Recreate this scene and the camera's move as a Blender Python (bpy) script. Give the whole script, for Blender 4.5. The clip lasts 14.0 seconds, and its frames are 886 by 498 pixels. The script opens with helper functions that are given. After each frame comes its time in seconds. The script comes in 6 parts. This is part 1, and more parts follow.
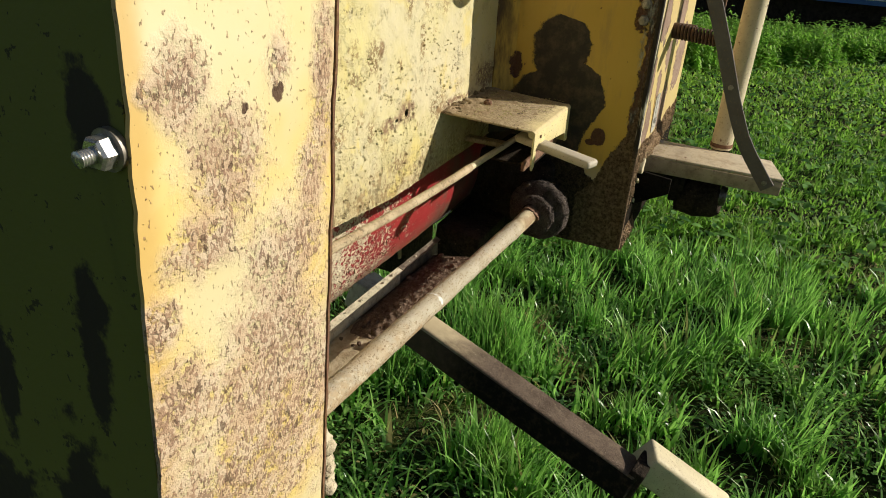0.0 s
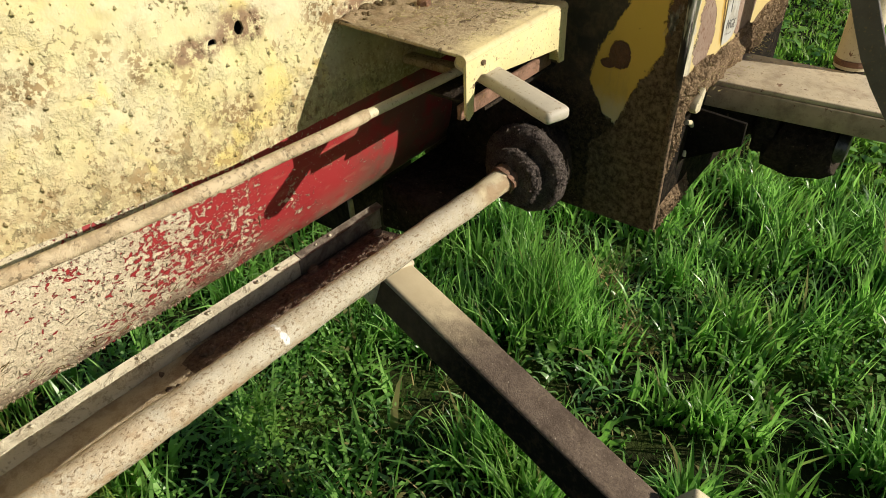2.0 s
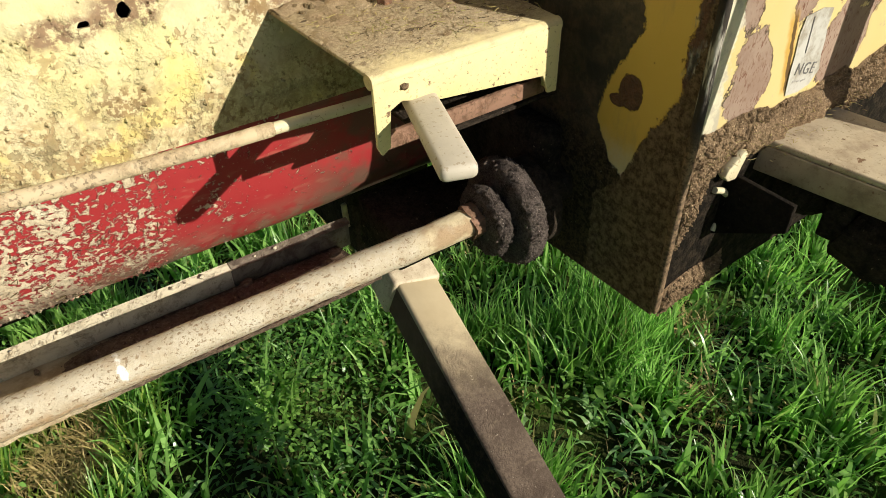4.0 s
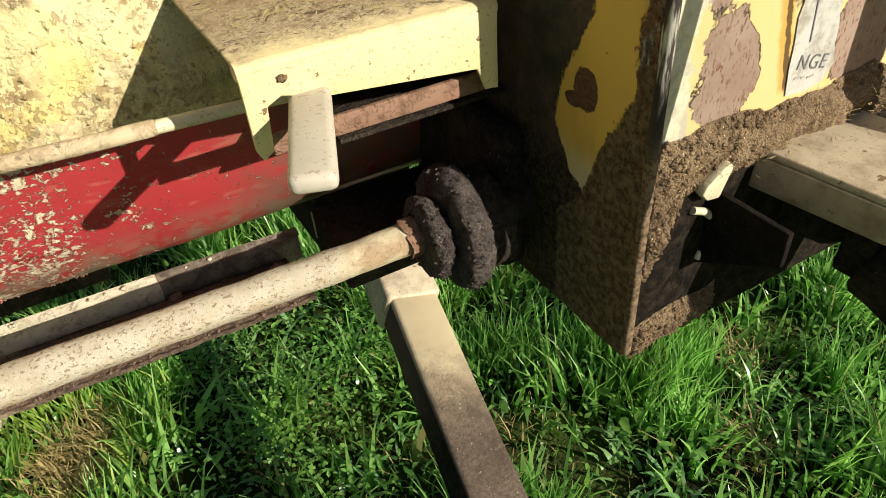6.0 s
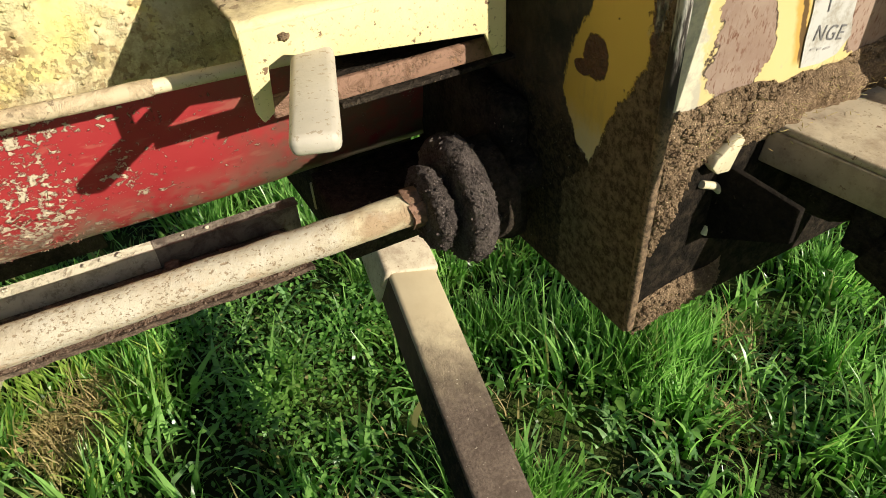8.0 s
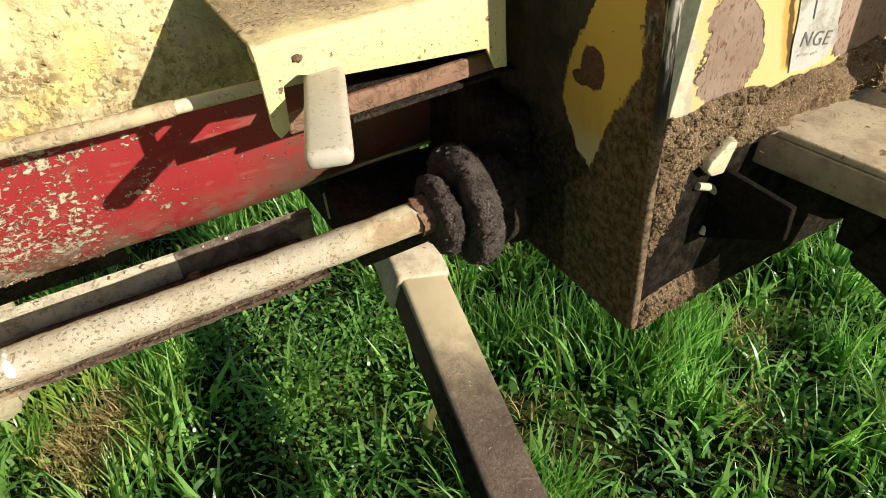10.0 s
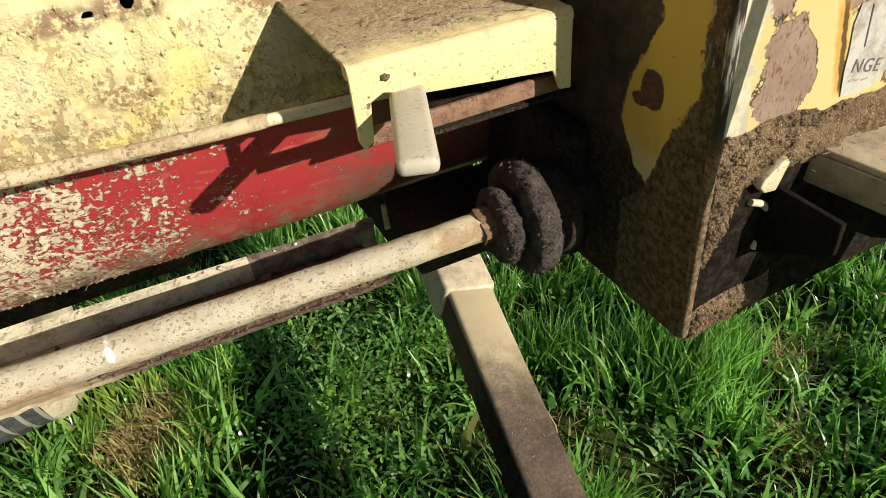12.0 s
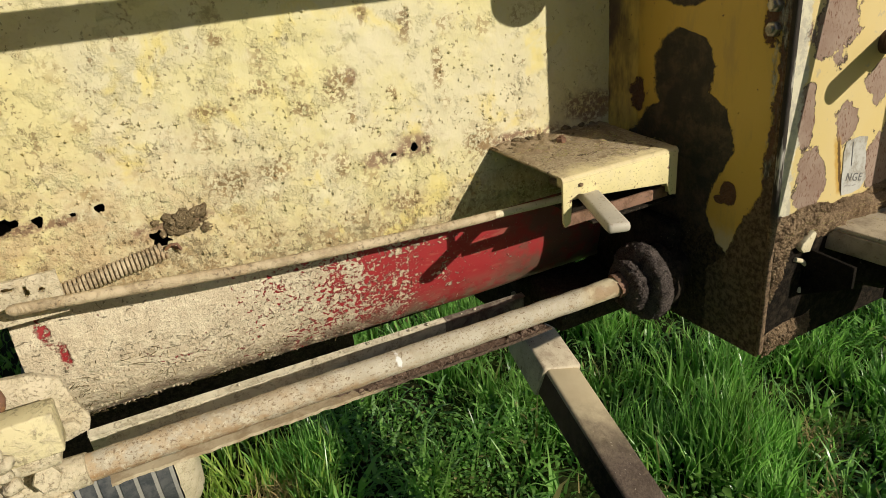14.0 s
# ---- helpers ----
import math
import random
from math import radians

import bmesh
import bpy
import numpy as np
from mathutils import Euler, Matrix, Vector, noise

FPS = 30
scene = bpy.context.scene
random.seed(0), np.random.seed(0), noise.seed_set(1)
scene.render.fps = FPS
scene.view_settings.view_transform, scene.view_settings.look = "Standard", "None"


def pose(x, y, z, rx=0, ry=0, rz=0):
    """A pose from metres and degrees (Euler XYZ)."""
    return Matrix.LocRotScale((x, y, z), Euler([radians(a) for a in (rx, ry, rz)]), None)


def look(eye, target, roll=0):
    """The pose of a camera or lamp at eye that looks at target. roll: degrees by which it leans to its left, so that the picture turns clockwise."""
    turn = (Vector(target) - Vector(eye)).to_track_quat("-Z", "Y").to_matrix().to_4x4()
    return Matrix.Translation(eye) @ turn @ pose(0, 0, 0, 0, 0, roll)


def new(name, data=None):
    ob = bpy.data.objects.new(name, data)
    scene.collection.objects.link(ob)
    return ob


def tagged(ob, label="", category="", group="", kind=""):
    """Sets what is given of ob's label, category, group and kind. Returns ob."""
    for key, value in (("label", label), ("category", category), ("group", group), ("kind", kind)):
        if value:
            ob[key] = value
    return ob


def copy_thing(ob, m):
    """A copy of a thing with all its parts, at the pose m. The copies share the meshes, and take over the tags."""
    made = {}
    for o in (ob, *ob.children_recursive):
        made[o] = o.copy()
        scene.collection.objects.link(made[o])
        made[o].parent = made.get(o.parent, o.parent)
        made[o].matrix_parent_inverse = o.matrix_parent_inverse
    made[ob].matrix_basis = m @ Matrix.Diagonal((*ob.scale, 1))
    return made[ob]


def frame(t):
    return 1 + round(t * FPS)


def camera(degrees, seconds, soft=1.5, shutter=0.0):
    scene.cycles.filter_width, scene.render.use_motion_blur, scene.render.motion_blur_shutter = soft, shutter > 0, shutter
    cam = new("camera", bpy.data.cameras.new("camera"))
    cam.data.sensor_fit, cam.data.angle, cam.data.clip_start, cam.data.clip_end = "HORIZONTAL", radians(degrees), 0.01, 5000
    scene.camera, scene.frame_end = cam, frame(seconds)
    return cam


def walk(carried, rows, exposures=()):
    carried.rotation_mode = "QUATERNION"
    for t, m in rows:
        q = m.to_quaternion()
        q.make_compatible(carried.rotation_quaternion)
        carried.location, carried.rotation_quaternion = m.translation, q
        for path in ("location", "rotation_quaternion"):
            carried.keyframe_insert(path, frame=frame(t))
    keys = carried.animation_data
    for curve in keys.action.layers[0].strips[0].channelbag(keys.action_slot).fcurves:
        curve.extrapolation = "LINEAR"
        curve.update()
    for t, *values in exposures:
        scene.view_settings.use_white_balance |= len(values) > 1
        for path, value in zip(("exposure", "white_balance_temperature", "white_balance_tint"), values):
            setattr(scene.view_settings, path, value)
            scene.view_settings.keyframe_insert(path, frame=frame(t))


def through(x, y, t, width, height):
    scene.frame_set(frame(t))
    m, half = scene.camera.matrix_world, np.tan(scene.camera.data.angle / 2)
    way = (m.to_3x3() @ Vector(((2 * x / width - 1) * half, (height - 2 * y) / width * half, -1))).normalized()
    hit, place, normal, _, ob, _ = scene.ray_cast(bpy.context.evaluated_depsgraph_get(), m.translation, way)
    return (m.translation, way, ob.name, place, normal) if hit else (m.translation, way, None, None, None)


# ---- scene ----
cam = camera(66.7, 14.0, soft=0.9)
PATH = [
    (0, (0.174, 0.138, 1.342), (1.774, 0.89, 0.407), 2.8),
    (0.5, (0.261, 0.074, 1.342), (1.895, 0.773, 0.425), -2.5),
    (1, (0.463, 0.002, 1.301), (1.992, 0.846, 0.326), -1.6),
    (1.5, (0.608, 0.033, 1.25), (1.988, 0.961, 0.139), -2.1),
    (2, (0.714, 0.09, 1.241), (1.949, 1.102, 0.037), -2.6),
    (2.5, (0.854, 0.078, 1.214), (1.788, 1.354, -0.01), -2.8),
    (3, (0.873, 0.04, 1.228), (1.822, 1.304, 0.002), -2.2),
    (3.2, (0.886, 0.039, 1.241), (1.866, 1.259, -0.004), -0.2),
    (5.3, (1.155, 0.04, 1.16), (1.844, 1.463, -0.065), -5.4),
    (5.5, (1.159, 0.036, 1.161), (1.845, 1.462, -0.063), -5.3),
    (6, (1.153, 0.038, 1.159), (1.856, 1.449, -0.071), -5.0),
    (6.5, (1.151, 0.037, 1.153), (1.839, 1.446, -0.088), -4.9),
    (7, (1.152, 0.04, 1.153), (1.84, 1.437, -0.103), -4.9),
    (7.5, (1.155, 0.04, 1.156), (1.846, 1.436, -0.097), -4.7),
    (8, (1.15, 0.044, 1.146), (1.841, 1.419, -0.131), -3.8),
    (8.2, (1.15, 0.044, 1.149), (1.837, 1.419, -0.132), -4.0),
    (10.5, (1.135, 0.02, 1.163), (1.796, 1.432, -0.089), -6.3),
    (11, (1.123, 0.02, 1.166), (1.765, 1.448, -0.077), -6.1),
    (11.5, (1.12, 0.015, 1.173), (1.766, 1.454, -0.057), -6.5),
    (12, (1.097, 0.002, 1.181), (1.707, 1.476, -0.025), -6.3),
    (12.5, (0.974, -0.074, 1.247), (1.599, 1.484, 0.159), -8.0),
    (13, (0.814, -0.147, 1.323), (1.481, 1.423, 0.279), -5.6),
    (13.5, (0.819, -0.183, 1.341), (1.561, 1.433, 0.424), -7.1),
    (14, (0.727, -0.218, 1.286), (1.494, 1.437, 0.467), -6.0),
]
walk(cam, [(t, look(eye, target, roll)) for t, eye, target, roll in PATH],
     [(0.0, 0.04), (1.0, 0.06), (2.0, 0.2), (3.0, 0.28), (5.5, 0.50), (11.0, 0.50), (12.5, 0.22), (13.5, -0.06), (14.0, -0.13)])

# ---- world, sun ----
TO_SUN = Vector((0.48, -1.0, 0.50)).normalized()
world = bpy.data.worlds.new("sky")
scene.world = world
world.use_nodes = True
wn = world.node_tree
sky = wn.nodes.new("ShaderNodeTexSky")
sky.sky_type, sky.sun_disc = "NISHITA", False
sky.sun_elevation = math.asin(TO_SUN.z)
sky.sun_rotation = math.atan2(TO_SUN.x, TO_SUN.y)
wn.links.new(sky.outputs[0], wn.nodes["Background"].inputs["Color"])
wn.nodes["Background"].inputs["Strength"].default_value = 0.050
sun_data = bpy.data.lights.new("sun", "SUN")
sun_data.energy, sun_data.angle, sun_data.color = 5.0, radians(0.5), (1.0, 0.928, 0.80)
sun = new("sun", sun_data)
sun.matrix_basis = look(TO_SUN * 20, (0, 0, 0))


# ---- material helpers ----
class Nodes:
    """A small builder for one node material."""

    def __init__(self, name):
        self.mat = bpy.data.materials.new(name)
        self.mat.use_nodes = True
        self.tree = self.mat.node_tree
        self.bsdf = self.tree.nodes["Principled BSDF"]
        self.out = self.tree.nodes["Material Output"]
        self.pos = self.node("ShaderNodeTexCoord").outputs["Object"]

    def node(self, kind):
        return self.tree.nodes.new(kind)

    def put(self, socket, value):
        if isinstance(value, bpy.types.NodeSocket):
            self.tree.links.new(value, socket)
        elif isinstance(value, (tuple, list)) and len(value) == 3 and socket.type == "RGBA":
            socket.default_value = (*value, 1)
        else:
            socket.default_value = value

    def stretch(self, x, y, z):
        n = self.node("ShaderNodeVectorMath")
        n.operation = "MULTIPLY"
        self.put(n.inputs[0], self.pos)
        n.inputs[1].default_value = (x, y, z)
        return n.outputs[0]

    def noise(self, scale, detail=3.0, rough=0.55, vec=None, warp=0.0, colour=False):
        n = self.node("ShaderNodeTexNoise")
        self.put(n.inputs["Vector"], vec or self.pos)
        n.inputs["Scale"].default_value, n.inputs["Detail"].default_value = scale, detail
        n.inputs["Roughness"].default_value, n.inputs["Distortion"].default_value = rough, warp
        return n.outputs["Color" if colour else "Fac"]

    def cells(self, scale, vec=None, feature="F1"):
        n = self.node("ShaderNodeTexVoronoi")
        n.feature = feature
        self.put(n.inputs["Vector"], vec or self.pos)
        n.inputs["Scale"].default_value = scale
        return n.outputs["Distance"]

    def math(self, op, a, b=0.0, clamp=False):
        n = self.node("ShaderNodeMath")
        n.operation, n.use_clamp = op, clamp
        self.put(n.inputs[0], a)
        self.put(n.inputs[1], b)
        return n.outputs[0]

    def step(self, value, low, high, a=0.0, b=1.0):
        """A smooth step of value from a at low to b at high."""
        n = self.node("ShaderNodeMapRange")
        n.interpolation_type = "SMOOTHSTEP"
        self.put(n.inputs["Value"], value)
        for key, v in (("From Min", low), ("From Max", high), ("To Min", a), ("To Max", b)):
            self.put(n.inputs[key], v)
        return n.outputs[0]

    def mix(self, fac, a, b):
        n = self.node("ShaderNodeMix")
        n.data_type = "RGBA"
        self.put(n.inputs[0], fac)
        self.put(n.inputs[6], a)
        self.put(n.inputs[7], b)
        return n.outputs[2]

    def axes(self):
        n = self.node("ShaderNodeSeparateXYZ")
        self.put(n.inputs[0], self.pos)
        return n.outputs

    def blobs(self, u, v, spots, wobble, scale):
        """Least distance, in radii, to a set of ellipses (cu, cv, ru, rv), with an uneven rim."""
        best = None
        for cu, cv, ru, rv in spots:
            a = self.math("DIVIDE", self.math("SUBTRACT", u, cu), ru)
            b = self.math("DIVIDE", self.math("SUBTRACT", v, cv), rv)
            d = self.math("SQRT", self.math("ADD", self.math("MULTIPLY", a, a), self.math("MULTIPLY", b, b)))
            best = d if best is None else self.math("MINIMUM", best, d)
        fine = self.math("MULTIPLY", self.math("SUBTRACT", self.noise(scale, 5, 0.65), 0.5), 2.2 * wobble)
        broad = self.math("MULTIPLY", self.math("SUBTRACT", self.noise(scale * 0.35, 2), 0.5), 1.6 * wobble)
        return self.math("ADD", best, self.math("ADD", fine, broad))

    def along(self, value, points):
        """A broken line through points (value, result), results between 0 and 1."""
        lo, hi = points[0][0], points[-1][0]
        n = self.node("ShaderNodeValToRGB")
        self.put(n.inputs[0], self.math("DIVIDE", self.math("SUBTRACT", value, lo), hi - lo))
        ramp = n.color_ramp.elements
        while len(ramp) < len(points):
            ramp.new(0.5)
        for e, (v, r) in zip(ramp, points):
            e.position, e.color = (v - lo) / (hi - lo), (r, r, r, 1)
        return n.outputs[0]

    def bump(self, height, strength, distance):
        n = self.node("ShaderNodeBump")
        n.inputs["Strength"].default_value, n.inputs["Distance"].default_value = strength, distance
        self.put(n.inputs["Height"], height)
        self.put(self.bsdf.inputs["Normal"], n.outputs[0])
        return n.outputs[0]

    def done(self, colour, rough=0.7, metal=0.0, spec=0.4):
        self.put(self.bsdf.inputs["Base Color"], colour)
        self.put(self.bsdf.inputs["Roughness"], rough)
        self.put(self.bsdf.inputs["Metallic"], metal)
        self.put(self.bsdf.inputs["Specular IOR Level"], spec)
        return self.mat


RUST = (0.20, 0.105, 0.065)


def splashed_panel():
    """Faded pale yellow paint under thin dried splashes, with flecks of chaff, rust and dirt."""
    n = Nodes("splashed_yellow_paint")
    x, y, z = n.axes()
    extra = n.math("ADD", n.step(z, 0.92, 1.15, 0.035, -0.01), n.step(x, 0.70, 1.25, 0.025, -0.04))
    c = n.mix(n.step(n.noise(6, 5, 0.65), 0.38, 0.64), (0.645, 0.575, 0.285), (0.63, 0.57, 0.365))
    c = n.mix(n.math("MULTIPLY", n.step(n.noise(17, 5, 0.7), 0.54, 0.72), 0.45), c, (0.68, 0.57, 0.22))
    c = n.mix(n.math("MULTIPLY", n.step(n.noise(29, 5, 0.7), 0.52, 0.68), 0.45), c, (0.66, 0.59, 0.41))
    crust = n.step(n.math("ADD", n.noise(38, 6, 0.75), extra), 0.50, 0.68)
    c = n.mix(n.math("MULTIPLY", crust, 0.24), c, n.mix(n.step(n.noise(80, 5, 0.7), 0.40, 0.60), (0.68, 0.62, 0.43), (0.52, 0.45, 0.27)))
    low_dirt = n.step(z, 0.915, 0.985, 0.10, 0.0)
    brown = n.math("MULTIPLY", n.step(n.math("ADD", z, n.math("MULTIPLY", n.noise(26, 5, 0.7), 0.11)), n.step(x, 0.62, 1.0, 0.99, 0.965), n.step(x, 0.62, 1.0, 1.10, 1.045), 0.70, 0.0), n.step(n.noise(160, 5, 0.75), 0.34, 0.60))
    c = n.mix(brown, c, n.mix(n.noise(60, 4, 0.7), (0.40, 0.28, 0.14), (0.24, 0.16, 0.085)))
    tan = n.math("MULTIPLY", n.math("MULTIPLY", n.step(x, 0.66, 1.0, 1, 0.15), n.step(z, 1.0, 1.18, 0.9, 0.1)), n.step(n.noise(34, 6, 0.72), 0.34, 0.60))
    c = n.mix(tan, c, n.mix(n.step(n.noise(110, 4, 0.75), 0.40, 0.62), (0.57, 0.44, 0.25), (0.45, 0.33, 0.18)))
    ochre = n.math("MULTIPLY", n.step(n.noise(11, 4, 0.65, None, 0.5), 0.56, 0.68), 0.55)
    c = n.mix(ochre, c, (0.69, 0.56, 0.16))
    where = n.math("ADD", n.math("MULTIPLY", n.math("SUBTRACT", n.noise(30, 5, 0.75, None, 0.2), 0.5), 0.95), n.math("ADD", extra, low_dirt))
    halo = n.step(n.math("ADD", n.math("MULTIPLY", n.noise(130, 5, 0.7), 0.6), where), 0.36, 0.56)
    c = n.mix(n.math("MULTIPLY", halo, 0.20), c, n.mix(n.step(n.noise(8, 3), 0.42, 0.58), (0.46, 0.37, 0.18), (0.48, 0.31, 0.13)))
    fleck = n.step(n.math("ADD", n.noise(185, 4, 0.66, n.stretch(1.0, 1.0, 0.8), 0.3), where), 0.655, 0.685)
    dark = n.mix(n.step(n.noise(24, 3), 0.42, 0.60), (0.13, 0.10, 0.05), (0.27, 0.16, 0.065))
    c = n.mix(n.math("MULTIPLY", fleck, 0.56), c, dark)
    speck = n.math("MULTIPLY", n.step(n.math("ADD", n.noise(48, 4, 0.7), extra), 0.60, 0.68), n.step(n.noise(210, 4, 0.7), 0.42, 0.56))
    c = n.mix(n.math("MULTIPLY", speck, 0.4), c, n.mix(n.noise(20, 3), (0.30, 0.23, 0.10), (0.36, 0.22, 0.09)))
    spotted = n.math("ADD", n.cells(19, n.stretch(1.0, 0.2, 0.85)), n.math("MULTIPLY", n.math("SUBTRACT", n.noise(55, 5, 0.7), 0.5), 0.75))
    cluster = n.math("MULTIPLY", n.math("MULTIPLY", n.step(spotted, 0.14, 0.34, 1, 0), n.step(n.noise(7, 3), 0.34, 0.50)), n.step(n.noise(120, 4, 0.66), 0.47, 0.53))
    c = n.mix(n.math("MULTIPLY", cluster, 0.62), c, n.mix(n.noise(40, 3), (0.20, 0.13, 0.055), (0.36, 0.23, 0.09)))
    rim = n.blobs(x, z, [(1.105, 1.029, 0.042, 0.021), (1.050, 1.020, 0.038, 0.014), (0.76, 1.0, 0.05, 0.016), (1.02, 1.14, 0.010, 0.012),
                         (1.28, 1.006, 0.09, 0.013), (1.41, 1.03, 0.05, 0.028), (0.63, 1.035, 0.06, 0.008)], 0.7, 45)
    stain = n.math("MULTIPLY", n.step(rim, 0.50, 1.2, 1.0, 0.0), n.step(n.noise(130, 4, 0.75), 0.38, 0.55))
    c = n.mix(n.math("MULTIPLY", stain, 0.9), c, n.mix(n.noise(120, 3, 0.7), (0.10, 0.058, 0.045), (0.34, 0.20, 0.11)))
    spots = n.blobs(x, z, [(1.003, 1.129, 0.020, 0.020), (1.106, 1.196, 0.009, 0.016), (1.150, 1.133, 0.007, 0.024), (0.862, 1.210, 0.012, 0.008), (0.948, 1.110, 0.018, 0.010), (0.905, 1.040, 0.022, 0.014),
                           (1.072, 0.950, 0.030, 0.012), (0.836, 1.038, 0.024, 0.012), (1.046, 1.214, 0.008, 0.012), (1.205, 1.011, 0.028, 0.022), (0.900, 1.146, 0.016, 0.010), (1.014, 1.086, 0.007, 0.014),
                           (1.077, 1.108, 0.006, 0.008), (0.989, 1.022, 0.012, 0.016), (0.831, 1.128, 0.016, 0.008)], 1.0, 60)
    dots = n.math("MULTIPLY", n.step(spots, 0.5, 1.7, 1, 0), n.step(n.noise(150, 4, 0.66), 0.47, 0.53))
    c = n.mix(n.math("MULTIPLY", dots, 0.85), c, n.mix(n.noise(50, 3), (0.13, 0.085, 0.045), (0.36, 0.23, 0.09)))
    h = n.math("ADD", n.math("MULTIPLY", crust, n.noise(75, 5, 0.68)), n.math("ADD", n.math("MULTIPLY", fleck, -0.6), n.math("MULTIPLY", n.noise(40, 4, 0.6), 0.6)))
    n.bump(h, 0.7, 0.005)
    return n.done(c, n.step(crust, 0, 1, 0.5, 0.9), 0.0, 0.3)


def speckled_post():
    """Cream-yellow paint with crusty clusters of small upright purple-brown flecks, thickest towards the foot."""
    n = Nodes("speckled_yellow_paint")
    x, y, z = n.axes()
    x = n.math("ADD", n.math("MULTIPLY", x, 0.993), n.math("ADD", n.math("MULTIPLY", z, -0.095), 0.098))
    z = n.math("ADD", n.math("MULTIPLY", z, 1.012), -0.049)
    c = n.mix(n.step(n.noise(9, 3, 0.5), 0.36, 0.62), (0.70, 0.61, 0.36), (0.73, 0.545, 0.17))
    c = n.mix(n.math("MULTIPLY", n.step(z, 1.14, 1.26), 0.6), c, (0.74, 0.68, 0.46))
    c = n.mix(n.math("MULTIPLY", n.step(n.math("ADD", x, n.math("MULTIPLY", n.noise(25, 4), 0.02)), 0.385, 0.400, 1, 0), 0.7), c, (0.60, 0.38, 0.12))
    near = n.blobs(x, z, [(0.402, 1.211, 0.013, 0.018), (0.435, 1.158, 0.024, 0.025), (0.417, 1.119, 0.022, 0.016), (0.491, 1.079, 0.035, 0.026), (0.484, 0.993, 0.062, 0.056),
                          (0.388, 1.017, 0.030, 0.026), (0.487, 0.937, 0.066, 0.045), (0.379, 1.081, 0.010, 0.013), (0.450, 0.925, 0.110, 0.060), (0.485, 1.212, 0.010, 0.014),
                          (0.531, 1.190, 0.009, 0.05), (0.382, 1.213, 0.006, 0.005), (0.520, 1.123, 0.012, 0.024)], 1.15, 42)
    crowd = n.step(near, -0.1, 2.3, 1, 0)
    crust = n.math("MULTIPLY", n.step(near, 0.6, 2.1, 1, 0), n.step(n.noise(120, 5, 0.7), 0.34, 0.52))
    pale = n.mix(n.step(n.noise(50, 4, 0.7), 0.40, 0.60), (0.74, 0.58, 0.43), (0.63, 0.44, 0.31))
    c = n.mix(n.math("MULTIPLY", crust, 0.85), c, pale)
    tall = n.stretch(1.0, 1.0, 0.6)
    fleck = n.step(n.math("ADD", n.noise(430, 2, 0.5, tall), n.math("MULTIPLY", crowd, 0.19)), 0.675, 0.725)
    dark = n.mix(n.step(n.noise(60, 3), 0.40, 0.60), (0.25, 0.135, 0.09), (0.43, 0.26, 0.16))
    c = n.mix(n.math("MULTIPLY", fleck, 0.72), c, dark)
    blot = n.step(n.math("ADD", n.noise(150, 3, 0.55, tall), n.math("MULTIPLY", crowd, 0.12)), 0.71, 0.745)
    spots = n.step(n.blobs(x, z, [(0.483, 1.193, 0.0060, 0.0060), (0.452, 1.190, 0.003, 0.004)], 0.9, 170), 0.7, 1.0, 1, 0)
    c = n.mix(n.math("MAXIMUM", n.math("MULTIPLY", blot, 0.75), spots), c, (0.12, 0.072, 0.045))
    h = n.math("ADD", n.math("MULTIPLY", crust, n.noise(260, 5, 0.8)), n.math("MULTIPLY", n.math("MAXIMUM", fleck, blot), 0.5))
    n.bump(h, 0.8, 0.0030)
    return n.done(c, n.step(crust, 0, 1, 0.45, 0.9), 0.0, 0.3)


def shaded_side():
    """Yellow-green weathered paint of the post's side, darkened for its shade, with black mould and rust runs."""
    n = Nodes("weathered_shaded_paint")
    x, y, z = n.axes()
    y, z = n.math("SUBTRACT", y, 0.035), n.math("SUBTRACT", z, 0.022)
    chips = n.step(n.noise(75, 4, 0.7), 0.62, 0.66)
    run = n.noise(11, 4, 0.6, n.stretch(1, 1, 0.35), 0.5)
    spot = n.math("MULTIPLY", n.step(n.noise(34, 4, 0.7), 0.66, 0.74), 0.7)
    # dark olive base: the side's shade is put into the paint colour
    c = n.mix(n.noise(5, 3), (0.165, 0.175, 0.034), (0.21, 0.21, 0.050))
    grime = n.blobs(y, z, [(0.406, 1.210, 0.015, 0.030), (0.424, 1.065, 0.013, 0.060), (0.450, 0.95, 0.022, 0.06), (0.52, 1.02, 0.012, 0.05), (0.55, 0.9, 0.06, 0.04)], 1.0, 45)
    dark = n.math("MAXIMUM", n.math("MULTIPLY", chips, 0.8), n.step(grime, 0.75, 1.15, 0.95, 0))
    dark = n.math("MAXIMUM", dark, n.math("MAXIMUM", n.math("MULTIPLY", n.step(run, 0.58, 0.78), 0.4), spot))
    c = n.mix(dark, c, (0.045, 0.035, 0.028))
    n.bump(n.noise(160, 3), 0.3, 0.002)
    return n.done(c, 0.75, 0.0, 0.2)


